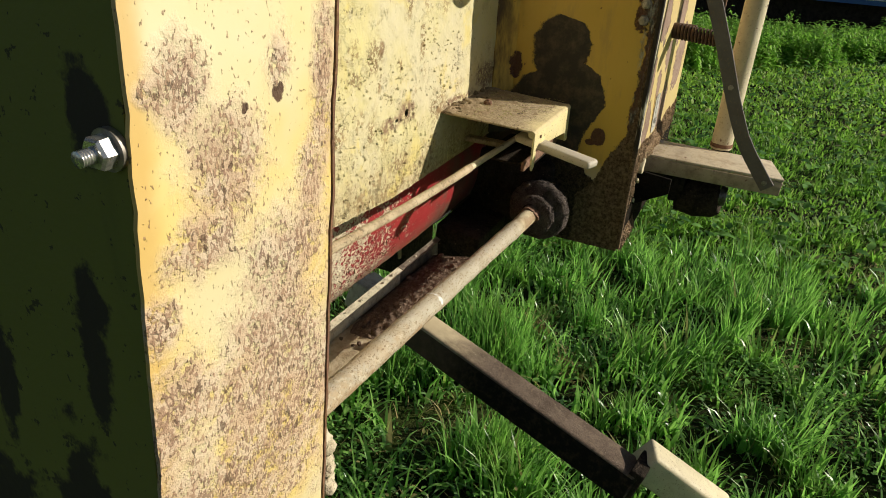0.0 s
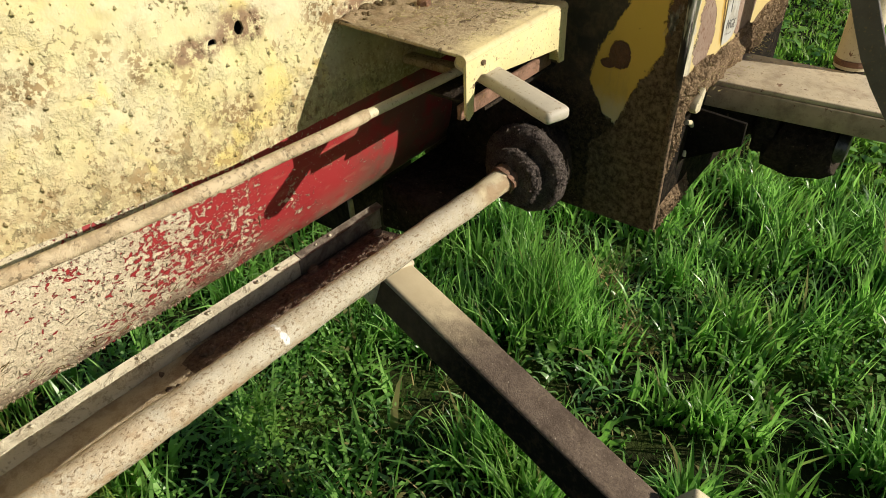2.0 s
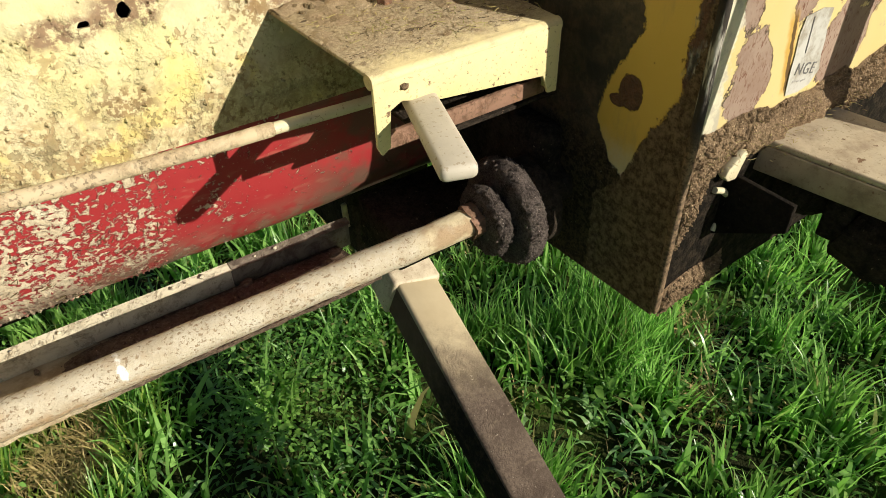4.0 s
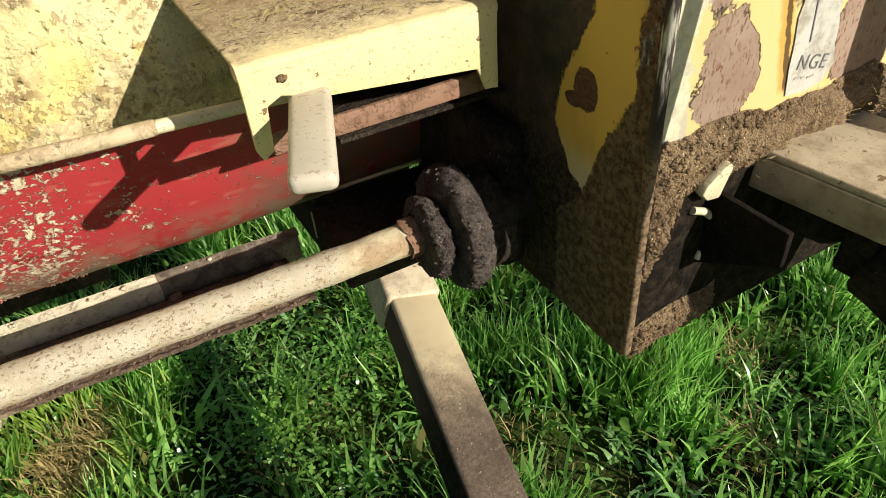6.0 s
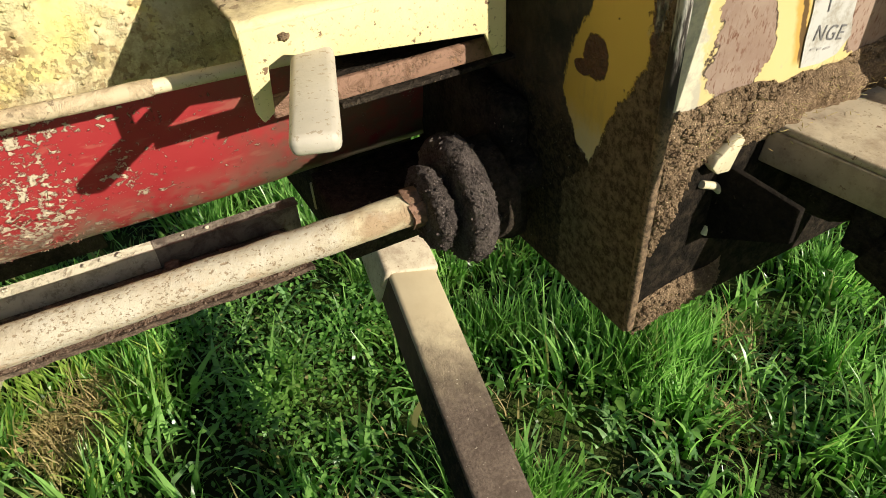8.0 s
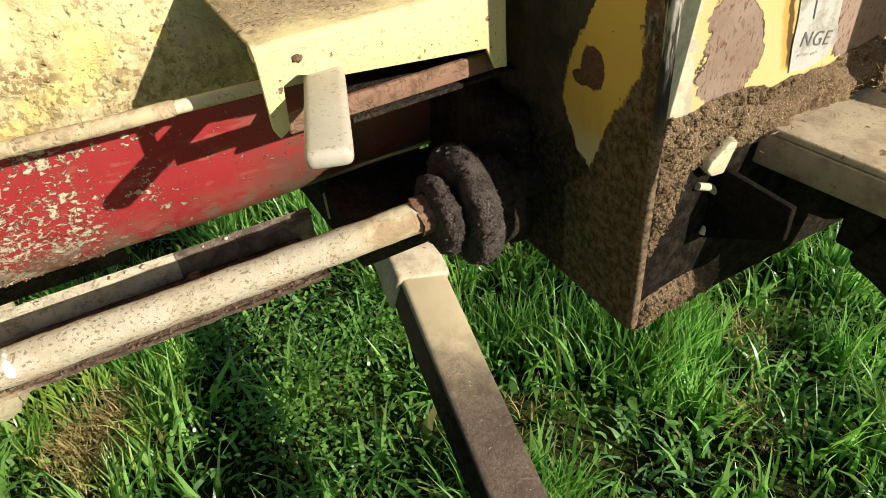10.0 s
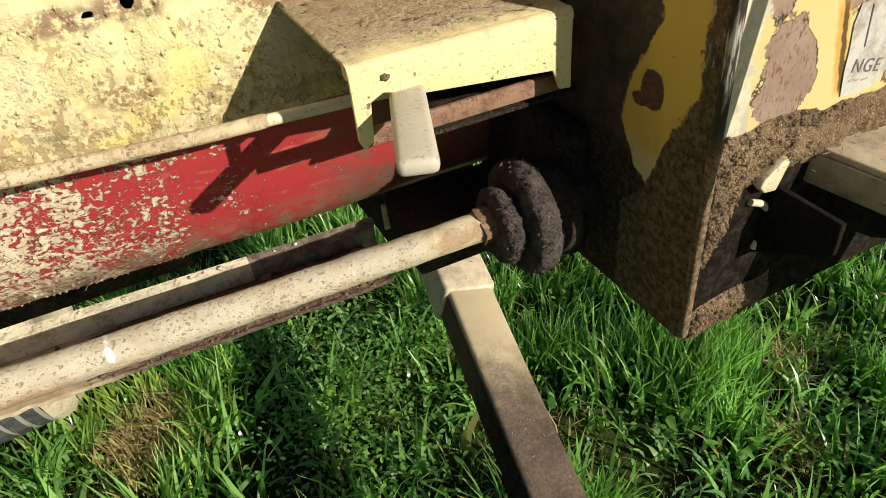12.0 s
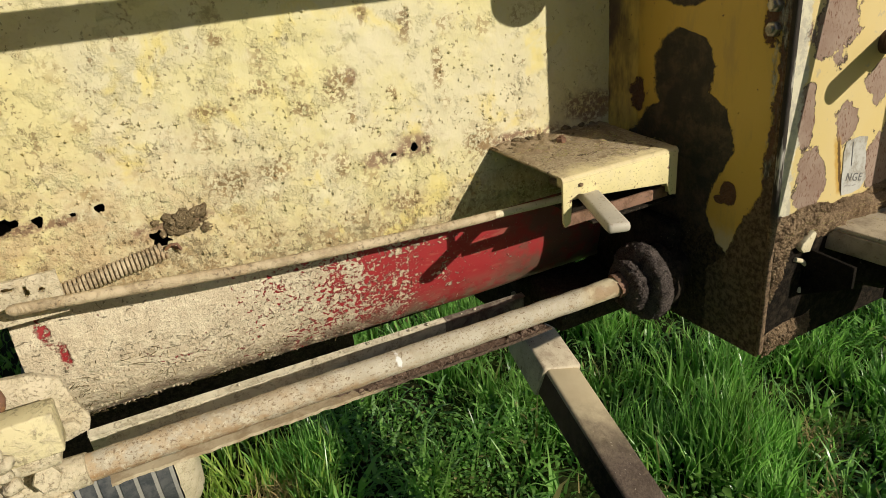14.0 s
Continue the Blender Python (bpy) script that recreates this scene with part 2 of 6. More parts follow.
def greased_plate():
    """Deep yellow paint between a black grease stain, greasy soil at the foot and a rusty, grimy edge."""
    n = Nodes("greased_yellow_paint")
    x, y, z = n.axes()
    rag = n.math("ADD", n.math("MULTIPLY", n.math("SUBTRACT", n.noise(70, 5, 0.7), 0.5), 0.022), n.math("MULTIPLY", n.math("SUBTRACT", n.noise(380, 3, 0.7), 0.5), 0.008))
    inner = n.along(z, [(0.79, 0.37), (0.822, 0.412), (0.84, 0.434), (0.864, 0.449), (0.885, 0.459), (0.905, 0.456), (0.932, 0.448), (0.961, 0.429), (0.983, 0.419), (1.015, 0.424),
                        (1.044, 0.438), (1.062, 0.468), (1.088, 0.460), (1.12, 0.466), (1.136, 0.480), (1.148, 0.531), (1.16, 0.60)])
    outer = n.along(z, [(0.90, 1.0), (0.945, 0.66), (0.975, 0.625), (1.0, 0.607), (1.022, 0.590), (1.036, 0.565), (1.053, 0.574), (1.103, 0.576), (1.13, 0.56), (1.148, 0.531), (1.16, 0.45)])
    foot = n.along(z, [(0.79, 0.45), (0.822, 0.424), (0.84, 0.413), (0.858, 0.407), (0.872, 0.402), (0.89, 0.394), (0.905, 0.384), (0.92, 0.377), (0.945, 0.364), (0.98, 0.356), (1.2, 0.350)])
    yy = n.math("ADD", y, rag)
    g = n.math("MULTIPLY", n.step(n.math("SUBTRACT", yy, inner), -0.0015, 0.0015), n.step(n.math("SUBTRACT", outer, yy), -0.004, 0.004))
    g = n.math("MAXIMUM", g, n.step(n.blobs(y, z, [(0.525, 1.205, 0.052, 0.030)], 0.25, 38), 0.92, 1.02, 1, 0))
    soil = n.step(n.math("SUBTRACT", foot, yy), -0.0015, 0.0015)
    low = n.step(n.math("ADD", z, n.math("MULTIPLY", n.noise(14, 4, 0.6), 0.08)), 0.86, 0.94, 1, 0)
    rust = n.blobs(y, z, [(0.372, 1.165, 0.019, 0.036), (0.352, 1.00, 0.016, 0.10), (0.352, 1.18, 0.012, 0.12), (0.61, 1.04, 0.012, 0.03)], 0.9, 60)
    patch = n.step(n.blobs(y, z, [(0.422, 0.922, 0.016, 0.020), (0.436, 0.910, 0.012, 0.007)], 0.35, 80), 0.90, 0.97, 1, 0)
    r = n.math("MAXIMUM", n.math("MAXIMUM", patch, n.step(rust, 0.80, 0.98, 1, 0)), n.math("MULTIPLY", n.step(n.noise(65, 3, 0.7), 0.69, 0.72), 0.9))
    c = n.mix(n.noise(7, 4, 0.6), (0.60, 0.38, 0.06), (0.72, 0.48, 0.11))
    c = n.mix(n.math("MULTIPLY", n.step(n.noise(26, 5, 0.7, n.stretch(1, 1, 0.3)), 0.5, 0.7), 0.35), c, (0.34, 0.22, 0.10))
    c = n.mix(n.math("MULTIPLY", n.step(n.math("ADD", z, n.math("MULTIPLY", n.noise(30, 4, 0.7), 0.05)), 0.855, 0.905, 1, 0), 0.75), c, (0.62, 0.57, 0.44))
    # streaky dark brown towards the plate's back edge
    corner_brown = n.step(n.math("ADD", y, n.math("MULTIPLY", n.noise(18, 4, 0.6), 0.05)), 0.615, 0.665)
    c = n.mix(n.math("MULTIPLY", corner_brown, n.step(n.noise(30, 4, 0.7, n.stretch(1, 1, 0.25)), 0.36, 0.62)), c, (0.11, 0.06, 0.03))
    c = n.mix(r, c, n.mix(n.noise(140, 3), (0.07, 0.036, 0.024), (0.22, 0.10, 0.05)))
    chalk = n.math("MULTIPLY", n.step(yy, 0.366, 0.372, 1, 0), n.step(n.noise(48, 5, 0.7, n.stretch(1, 1, 0.28)), 0.44, 0.60))
    c = n.mix(n.math("MULTIPLY", chalk, n.step(z, 0.91, 0.95)), c, n.mix(n.step(n.noise(60, 4, 0.7, n.stretch(1, 1, 0.3)), 0.42, 0.6), (0.06, 0.055, 0.045), (0.46, 0.43, 0.34)))
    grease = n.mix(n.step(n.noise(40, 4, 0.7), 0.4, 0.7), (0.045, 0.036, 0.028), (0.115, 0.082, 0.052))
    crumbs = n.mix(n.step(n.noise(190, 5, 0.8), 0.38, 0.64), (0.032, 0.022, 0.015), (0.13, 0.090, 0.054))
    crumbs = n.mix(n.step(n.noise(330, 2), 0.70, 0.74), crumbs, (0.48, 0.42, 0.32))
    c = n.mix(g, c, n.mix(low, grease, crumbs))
    c = n.mix(soil, c, n.mix(n.step(n.noise(150, 5, 0.8), 0.36, 0.64), (0.085, 0.056, 0.034), (0.30, 0.205, 0.12)))
    thick = n.math("MAXIMUM", soil, n.math("MULTIPLY", g, n.step(low, 0, 1, 0.3, 1.0)))
    n.bump(n.math("ADD", n.math("MULTIPLY", thick, n.noise(150, 5, 0.8)), n.math("MULTIPLY", r, n.noise(300, 2))), 1.0, 0.006)
    return n.done(c, n.step(thick, 0, 1, 0.45, 0.9), 0.0, n.step(thick, 0, 1, 0.35, 0.10))


def peeling_front():
    """Pale yellow paint, flaked off in patches down to brown primer, with dirt caked at its foot and the arm's shade
    painted in black.
    """
    n = Nodes("peeling_yellow_paint")
    x, y, z = n.axes()
    peel = n.blobs(x, z, [(1.555, 1.150, 0.047, 0.050), (1.522, 1.040, 0.016, 0.046), (1.605, 1.013, 0.025, 0.031), (1.541, 0.962, 0.028, 0.030), (1.538, 0.930, 0.027, 0.032), (1.556, 0.942, 0.022, 0.036),
                          (1.670, 1.062, 0.034, 0.030), (1.706, 0.945, 0.046, 0.056), (1.60, 1.26, 0.06, 0.04), (1.76, 1.14, 0.05, 0.06), (1.85, 1.03, 0.06, 0.07),
                          (1.70, 1.24, 0.04, 0.05), (1.512, 0.74, 0.03, 0.10)], 0.75, 42)
    p = n.step(peel, 0.94, 0.99, 1, 0)
    edge = n.math("MULTIPLY", n.step(peel, 0.90, 0.97), n.step(peel, 0.99, 1.07, 1, 0))
    primer = n.mix(n.step(n.noise(20, 4, 0.6), 0.38, 0.62), (0.31, 0.225, 0.17), (0.26, 0.175, 0.13))
    primer = n.mix(n.math("MULTIPLY", n.step(n.noise(330, 3, 0.6, n.stretch(1, 1, 0.45)), 0.52, 0.64), n.step(n.noise(26, 4, 0.7), 0.36, 0.60)), primer, (0.15, 0.065, 0.038))
    primer = n.mix(n.math("MULTIPLY", n.step(n.noise(120, 5, 0.75), 0.50, 0.70), 0.45), primer, (0.33, 0.25, 0.20))
    c = n.mix(n.noise(12, 4), (0.65, 0.48, 0.17), (0.64, 0.53, 0.29))
    c = n.mix(n.math("MULTIPLY", n.step(n.noise(38, 4, 0.7), 0.60, 0.68), 0.6), c, (0.40, 0.35, 0.27))
    c = n.mix(p, c, primer)
    c = n.mix(n.math("MULTIPLY", edge, n.step(n.noise(60, 2), 0.42, 0.60)), c, (0.07, 0.045, 0.03))
    run = n.math("ADD", n.math("SUBTRACT", x, n.math("ADD", 1.5975, n.math("MULTIPLY", n.math("SUBTRACT", 0.976, z), 0.26))), n.math("MULTIPLY", n.math("SUBTRACT", n.noise(90, 4, 0.7), 0.5), 0.008))
    reach = n.math("MULTIPLY", n.step(z, 0.908, 0.918), n.step(z, 0.985, 1.005, 1, 0))
    c = n.mix(n.math("MULTIPLY", n.step(n.math("ABSOLUTE", run), 0.004, 0.010, 0.75, 0), reach), c, (0.50, 0.27, 0.03))
    c = n.mix(n.math("MULTIPLY", n.step(n.math("ABSOLUTE", n.math("SUBTRACT", run, 0.002)), 0.0022, 0.0036, 0.92, 0), reach), c, (0.08, 0.045, 0.02))
    chalk = n.math("MULTIPLY", n.step(n.math("ADD", x, n.math("MULTIPLY", n.noise(30, 4, 0.7), 0.05)), 1.531, 1.538, 1, 0), n.step(n.noise(26, 4, 0.7), 0.24, 0.38))
    c = n.mix(n.math("MULTIPLY", chalk, 0.85), c, n.mix(n.step(n.noise(50, 5, 0.7), 0.45, 0.62), (0.66, 0.62, 0.48), (0.46, 0.43, 0.36)))
    side = n.step(n.math("ADD", x, n.math("MULTIPLY", n.noise(45, 4, 0.7), 0.030)), 1.494, 1.500, 1, 0)
    c = n.mix(n.math("MULTIPLY", n.math("MULTIPLY", side, 0.6), n.step(n.noise(50, 4), 0.44, 0.56)), c, (0.075, 0.065, 0.055))
    dirt = n.step(n.math("ADD", z, n.math("MULTIPLY", n.noise(38, 4, 0.7), 0.05)), 0.912, 0.926, 1, 0)
    soil = n.mix(n.step(n.noise(200, 5, 0.8), 0.34, 0.66), (0.075, 0.05, 0.032), (0.30, 0.21, 0.13))
    c = n.mix(dirt, c, soil)
    # the arm's shade on the plate below it, painted as greasy black
    black = n.math("MULTIPLY", n.step(n.math("ADD", z, n.math("MULTIPLY", n.noise(40, 4, 0.7), 0.03)), 0.872, 0.886, 1, 0),
                   n.step(n.math("ADD", n.math("ADD", x, n.math("MULTIPLY", z, -0.40)), n.math("MULTIPLY", n.noise(45, 4, 0.7), 0.03)), 1.170, 1.182))
    c = n.mix(black, c, n.mix(n.step(n.noise(70, 4, 0.7), 0.4, 0.7), (0.012, 0.010, 0.008), (0.045, 0.034, 0.024)))
    h = n.math("ADD", n.math("MULTIPLY", p, -0.35), n.math("MULTIPLY", dirt, n.noise(180, 5, 0.8)))
    n.bump(h, 0.8, 0.004)
    return n.done(c, n.step(n.math("MAXIMUM", p, dirt), 0, 1, 0.45, 0.9), 0.0, n.step(dirt, 0, 1, 0.35, 0.06))


def red_trough():
    """Worn red paint; dried cream slurry covers it more and more towards one end."""
    n = Nodes("slurry_splashed_red_paint")
    x, y, z = n.axes()
    red = n.mix(n.noise(10, 4, 0.6), (0.255, 0.017, 0.021), (0.34, 0.036, 0.038))
    red = n.mix(n.math("MULTIPLY", n.step(n.noise(60, 3, 0.7, n.stretch(0.25, 1, 1)), 0.60, 0.68), 0.3), red, (0.40, 0.16, 0.11))
    amount = n.step(x, 0.64, 1.32, 0.17, -0.088)
    f = n.math("ADD", n.math("ADD", n.math("MULTIPLY", n.noise(200, 5, 0.66, n.stretch(0.8, 1, 1.0), 0.5), 0.70), n.math("MULTIPLY", n.noise(24, 4), 0.30)), amount)
    mud = n.step(f, 0.515, 0.56)
    bare = n.step(n.blobs(x, z, [(0.582, 0.898, 0.009, 0.026), (0.595, 0.862, 0.008, 0.024)], 1.1, 90), 0.5, 1.0, 1, 0)
    mud = n.math("MULTIPLY", mud, n.math("SUBTRACT", 1.0, n.math("MULTIPLY", bare, n.step(n.noise(110, 4, 0.7), 0.40, 0.50))))
    slurry = n.mix(n.step(n.noise(48, 5, 0.75), 0.38, 0.62), (0.76, 0.66, 0.47), (0.62, 0.51, 0.35))
    chaff = n.math("MULTIPLY", n.step(n.noise(130, 3, 0.6, n.stretch(0.8, 1, 0.9), 1.4), 0.60, 0.65), n.math("MULTIPLY", mud, n.step(n.noise(20, 4, 0.7), 0.40, 0.52)))
    slurry = n.mix(n.math("MULTIPLY", chaff, 0.6), slurry, (0.11, 0.085, 0.04))
    c = n.mix(mud, red, slurry)
    low = n.step(z, 0.735, 0.80, 1, 0)
    c = n.mix(n.math("MULTIPLY", low, n.step(n.noise(40, 4), 0.35, 0.6)), c, (0.20, 0.13, 0.085))
    far = n.math("MULTIPLY", n.step(x, 1.20, 1.30), n.step(n.noise(22, 4, 0.6), 0.35, 0.6))
    c = n.mix(n.math("MULTIPLY", far, 0.75), c, (0.10, 0.075, 0.05))
    h = n.math("ADD", n.math("MULTIPLY", mud, n.noise(130, 5, 0.75)), n.math("MULTIPLY", chaff, -0.6))
    n.bump(h, 1.0, 0.006)
    return n.done(c, n.step(mud, 0, 1, 0.38, 0.9), 0.0, 0.4)


def grimy_edge():
    """Black grime with long chalky streaks above, brown soil below."""
    n = Nodes("grimy_edge")
    x, y, z = n.axes()
    c = n.mix(n.noise(50, 4, 0.7), (0.020, 0.016, 0.013), (0.065, 0.055, 0.045))
    streak = n.step(n.noise(70, 4, 0.65, n.stretch(1, 1, 0.14)), 0.54, 0.64)
    c = n.mix(n.math("MULTIPLY", streak, 0.85), c, (0.52, 0.49, 0.41))
    soil = n.mix(n.step(n.noise(180, 5, 0.8), 0.36, 0.64), (0.07, 0.048, 0.03), (0.28, 0.19, 0.115))
    c = n.mix(n.step(n.math("ADD", z, n.math("MULTIPLY", n.noise(40, 4, 0.7), 0.05)), 0.915, 0.940, 1, 0), c, soil)
    n.bump(n.noise(180, 5, 0.75), 0.7, 0.003)
    return n.done(c, 0.85, 0.0, 0.2)


def caked(name, paint, mud, amount=0.5, scale=30, rusty=0.2, fleck=0.6):
    """Painted steel under dried mud, for bars, pipes and small brackets."""
    n = Nodes(name)
    f = n.noise(scale, 5, 0.7, None, 0.5)
    cover = n.step(f, 0.53 - 0.2 * amount, 0.73 - 0.2 * amount)
    c = n.mix(n.noise(scale * 0.3, 3), paint, tuple(0.8 * v for v in paint))
    c = n.mix(cover, c, n.mix(n.step(n.noise(scale * 4, 5, 0.75), 0.38, 0.62), mud, tuple(0.72 * v for v in mud)))
    r = n.math("MULTIPLY", n.step(n.noise(scale * 0.7, 4, 0.7), 0.56, 0.66), rusty)
    c = n.mix(r, c, (0.33, 0.17, 0.06))
    s = n.math("MULTIPLY", n.step(n.noise(scale * 6, 3, 0.6), 0.54, 0.60), n.step(n.noise(scale * 0.7, 4, 0.7), 0.44, 0.54))
    c = n.mix(n.math("MULTIPLY", s, fleck), c, (0.12, 0.085, 0.05))
    n.bump(n.math("ADD", n.math("MULTIPLY", cover, n.noise(scale * 5, 4, 0.75)), n.math("MULTIPLY", s, 0.3)), 0.7, 0.003)
    return n.done(c, 0.75, 0.0, 0.3)


def spattered_pipe():
    """Cream paint under thin dried mud, with many small separate brown flecks and a few rust stains."""
    n = Nodes("mud_spattered_cream_pipe")
    c = n.mix(n.step(n.noise(14, 4, 0.6), 0.38, 0.62), (0.52, 0.465, 0.355), (0.45, 0.385, 0.28))
    c = n.mix(n.math("MULTIPLY", n.step(n.noise(70, 5, 0.7), 0.44, 0.66), 0.45), c, (0.57, 0.525, 0.43))
    c = n.mix(n.math("MULTIPLY", n.step(n.noise(24, 5, 0.7), 0.52, 0.78), 0.55), c, (0.42, 0.26, 0.13))
    x, y, z = n.axes()
    old = n.math("MULTIPLY", n.step(x, 0.62, 1.05, 1, 0), n.step(n.noise(38, 5, 0.72), 0.40, 0.58))
    c = n.mix(n.math("MULTIPLY", old, 0.6), c, n.mix(n.noise(90, 4, 0.7), (0.46, 0.29, 0.13), (0.56, 0.42, 0.25)))
    below = n.math("SUBTRACT", z, n.math("ADD", 0.7392, n.math("MULTIPLY", x, 0.030)))
    rusty = n.math("MULTIPLY", n.step(n.math("ADD", below, n.math("MULTIPLY", n.math("SUBTRACT", n.noise(45, 4, 0.7), 0.5), 0.022)), -0.006, 0.006, 1, 0), n.step(x, 0.80, 1.15, 0.85, 0.25))
    c = n.mix(n.math("MULTIPLY", rusty, n.step(n.noise(110, 5, 0.75, n.stretch(0.35, 1, 1)), 0.36, 0.60)), c, n.mix(n.noise(70, 4, 0.7), (0.40, 0.22, 0.09), (0.30, 0.19, 0.10)))
    crumb = n.math("MULTIPLY", n.step(x, 0.75, 1.05, 1, 0.2), n.step(n.noise(95, 5, 0.75), 0.54, 0.62))
    c = n.mix(n.math("MULTIPLY", crumb, 0.7), c, (0.64, 0.57, 0.42))
    area = n.math("MULTIPLY", n.math("SUBTRACT", n.noise(18, 3), 0.5), 0.22)
    spot = n.step(n.math("ADD", n.noise(330, 3, 0.6, n.stretch(0.8, 1, 1)), area), 0.575, 0.635)
    c = n.mix(n.math("MULTIPLY", spot, 0.78), c, n.mix(n.noise(300, 3), (0.17, 0.11, 0.06), (0.34, 0.24, 0.14)))
    fine = n.step(n.math("ADD", n.noise(420, 3, 0.6), area), 0.62, 0.68)
    c = n.mix(n.math("MULTIPLY", fine, 0.6), c, (0.22, 0.15, 0.085))
    clean = n.math("MULTIPLY", n.step(n.math("ADD", x, n.math("MULTIPLY", n.noise(30, 4, 0.7), 0.05)), 1.295, 1.325), n.step(n.noise(45, 4, 0.7), 0.30, 0.50, 0.5, 0.95))
    c = n.mix(clean, c, n.mix(n.step(n.noise(24, 4), 0.42, 0.60), (0.60, 0.51, 0.33), (0.38, 0.27, 0.16)))
    splash = n.step(n.blobs(x, z, [(0.985, 0.777, 0.0045, 0.010)], 0.9, 120), 0.6, 1.0, 1, 0)
    c = n.mix(splash, c, (0.80, 0.79, 0.75))
    n.bump(n.math("ADD", n.noise(220, 5, 0.75), n.math("MULTIPLY", spot, -0.4)), 0.7, 0.0028)
    return n.done(c, 0.8, 0.0, 0.25)


def soil_cake(name, dark, pale, scale=180, distance=0.006):
    """Crumbly soil: coarse clots and fine grains, with a few pale bits."""
    n = Nodes(name)
    g = n.noise(scale, 5, 0.8)
    grain = n.math("MULTIPLY", n.step(n.cells(scale * 2.3), 0.05, 0.70, 1, 0), n.step(n.noise(scale * 0.6, 4, 0.7), 0.30, 0.62))
    broad = n.noise(scale * 0.12, 4, 0.65)
    c = n.mix(n.step(n.math("ADD", n.math("MULTIPLY", g, 0.6), n.math("MULTIPLY", broad, 0.4)), 0.36, 0.64), dark, pale)
    c = n.mix(n.math("MULTIPLY", n.math("SUBTRACT", 1.0, grain), 0.4), c, dark)
    c = n.mix(n.step(n.noise(scale * 1.7, 2), 0.70, 0.74), c, tuple(min(1, 2.0 * v) for v in pale))
    n.bump(n.math("ADD", n.math("MULTIPLY", g, 1.0), n.math("MULTIPLY", grain, 0.35)), 1.0, distance)
    return n.done(c, 0.95, 0.0, 0.1)


def metal(name, colour, rough, scale=90):
    n = Nodes(name)
    c = n.mix(n.step(n.noise(scale, 4, 0.7), 0.4, 0.7), colour, tuple(0.45 * v for v in colour))
    n.bump(n.noise(scale * 3, 3), 0.2, 0.001)
    return n.done(c, n.step(n.noise(scale, 3), 0.3, 0.7, rough * 0.7, rough * 1.3), 0.85, 0.5)


def leaf(name, a, b, shine=0.45, through=0.35):
    """A blade or leaf: varied green, glossy, and lit through by the sun."""
    n = Nodes(name)
    rnd = n.node("ShaderNodeNewGeometry").outputs["Random Per Island"]
    c = n.mix(rnd, a, b)
    c = n.mix(n.step(n.noise(4.5, 4), 0.46, 0.68, 0.0, 0.35), c, (0.24, 0.34, 0.05))
    c = n.mix(n.step(n.noise(9, 3), 0.50, 0.66, 0.0, 0.45), c, tuple(0.6 * v for v in a))
    c = n.mix(n.step(rnd, 0.965, 0.975), c, (0.34, 0.29, 0.12))
    n.done(c, shine, 0.0, 0.5)
    glow = n.node("ShaderNodeBsdfTranslucent")
    both = n.node("ShaderNodeMixShader")
    both.inputs[0].default_value = through
    n.put(glow.inputs["Color"], n.mix(0.5, c, (0.30, 0.68, 0.09)))
    n.tree.links.new(n.bsdf.outputs[0], both.inputs[1])
    n.tree.links.new(glow.outputs[0], both.inputs[2])
    n.tree.links.new(both.outputs[0], n.out.inputs["Surface"])
    return n.mat


def worn_paint(name, paint, dirt, dust=0.35, chips=1.0):
    """Plain faded paint, dusty, with small chips and scuffs."""
    n = Nodes(name)
    c = n.mix(n.step(n.noise(14, 5, 0.6), 0.35, 0.65), paint, tuple(0.86 * v for v in paint))
    c = n.mix(n.math("MULTIPLY", n.step(n.noise(34, 6, 0.7), 0.42, 0.72), dust), c, dirt)
    chip = n.math("MULTIPLY", n.step(n.noise(75, 4, 0.6), 0.66, 0.69), chips)
    c = n.mix(chip, c, (0.20, 0.12, 0.07))
    c = n.mix(n.math("MULTIPLY", n.step(n.noise(260, 3, 0.6), 0.60, 0.66), 0.55), c, (0.26, 0.19, 0.11))
    n.bump(n.math("ADD", n.noise(120, 5, 0.7), n.math("MULTIPLY", chip, -0.6)), 0.35, 0.0015)
    return n.done(c, n.step(n.noise(20, 4), 0.3, 0.7, 0.45, 0.75), 0.0, 0.35)


M_PANEL, M_POST, M_SIDE = splashed_panel(), speckled_post(), shaded_side()
M_PLATE, M_FRONT, M_RED = greased_plate(), peeling_front(), red_trough()
M_PIPE = spattered_pipe()
M_CREAM = worn_paint("faded_cream_paint", (0.68, 0.60, 0.40), (0.50, 0.41, 0.27), 0.6)
M_BRACKET = worn_paint("pale_yellow_paint", (0.78, 0.67, 0.34), (0.66, 0.56, 0.36), 0.45)
M_ARM = worn_paint("dusty_beige_paint", (0.60, 0.51, 0.36), (0.33, 0.25, 0.17), 0.85)
M_ARMSIDE = worn_paint("dusty_shade_brown_paint", (0.46, 0.37, 0.25), (0.20, 0.15, 0.10), 0.8)
M_PEG = worn_paint("chalky_grey_cream_paint", (0.51, 0.46, 0.37), (0.43, 0.38, 0.29), 0.5, 0.0)
M_FLAKE = caked("flaking_pale_yellow_paint", (0.72, 0.63, 0.37), (0.60, 0.51, 0.33), 0.4, 30, 0.1, 0.4)
M_ROD = caked("mud_coated_rod", (0.56, 0.45, 0.29), (0.47, 0.36, 0.22), 0.6, 40, 0.25, 0.6)
M_CLOT = caked("dried_slurry", (0.66, 0.57, 0.40), (0.60, 0.51, 0.34), 0.6, 45, 0.1, 0.5)
M_PRIMER = caked("rusty_primer", (0.29, 0.165, 0.11), (0.21, 0.115, 0.07), 0.5, 60, 0.5, 0.6)
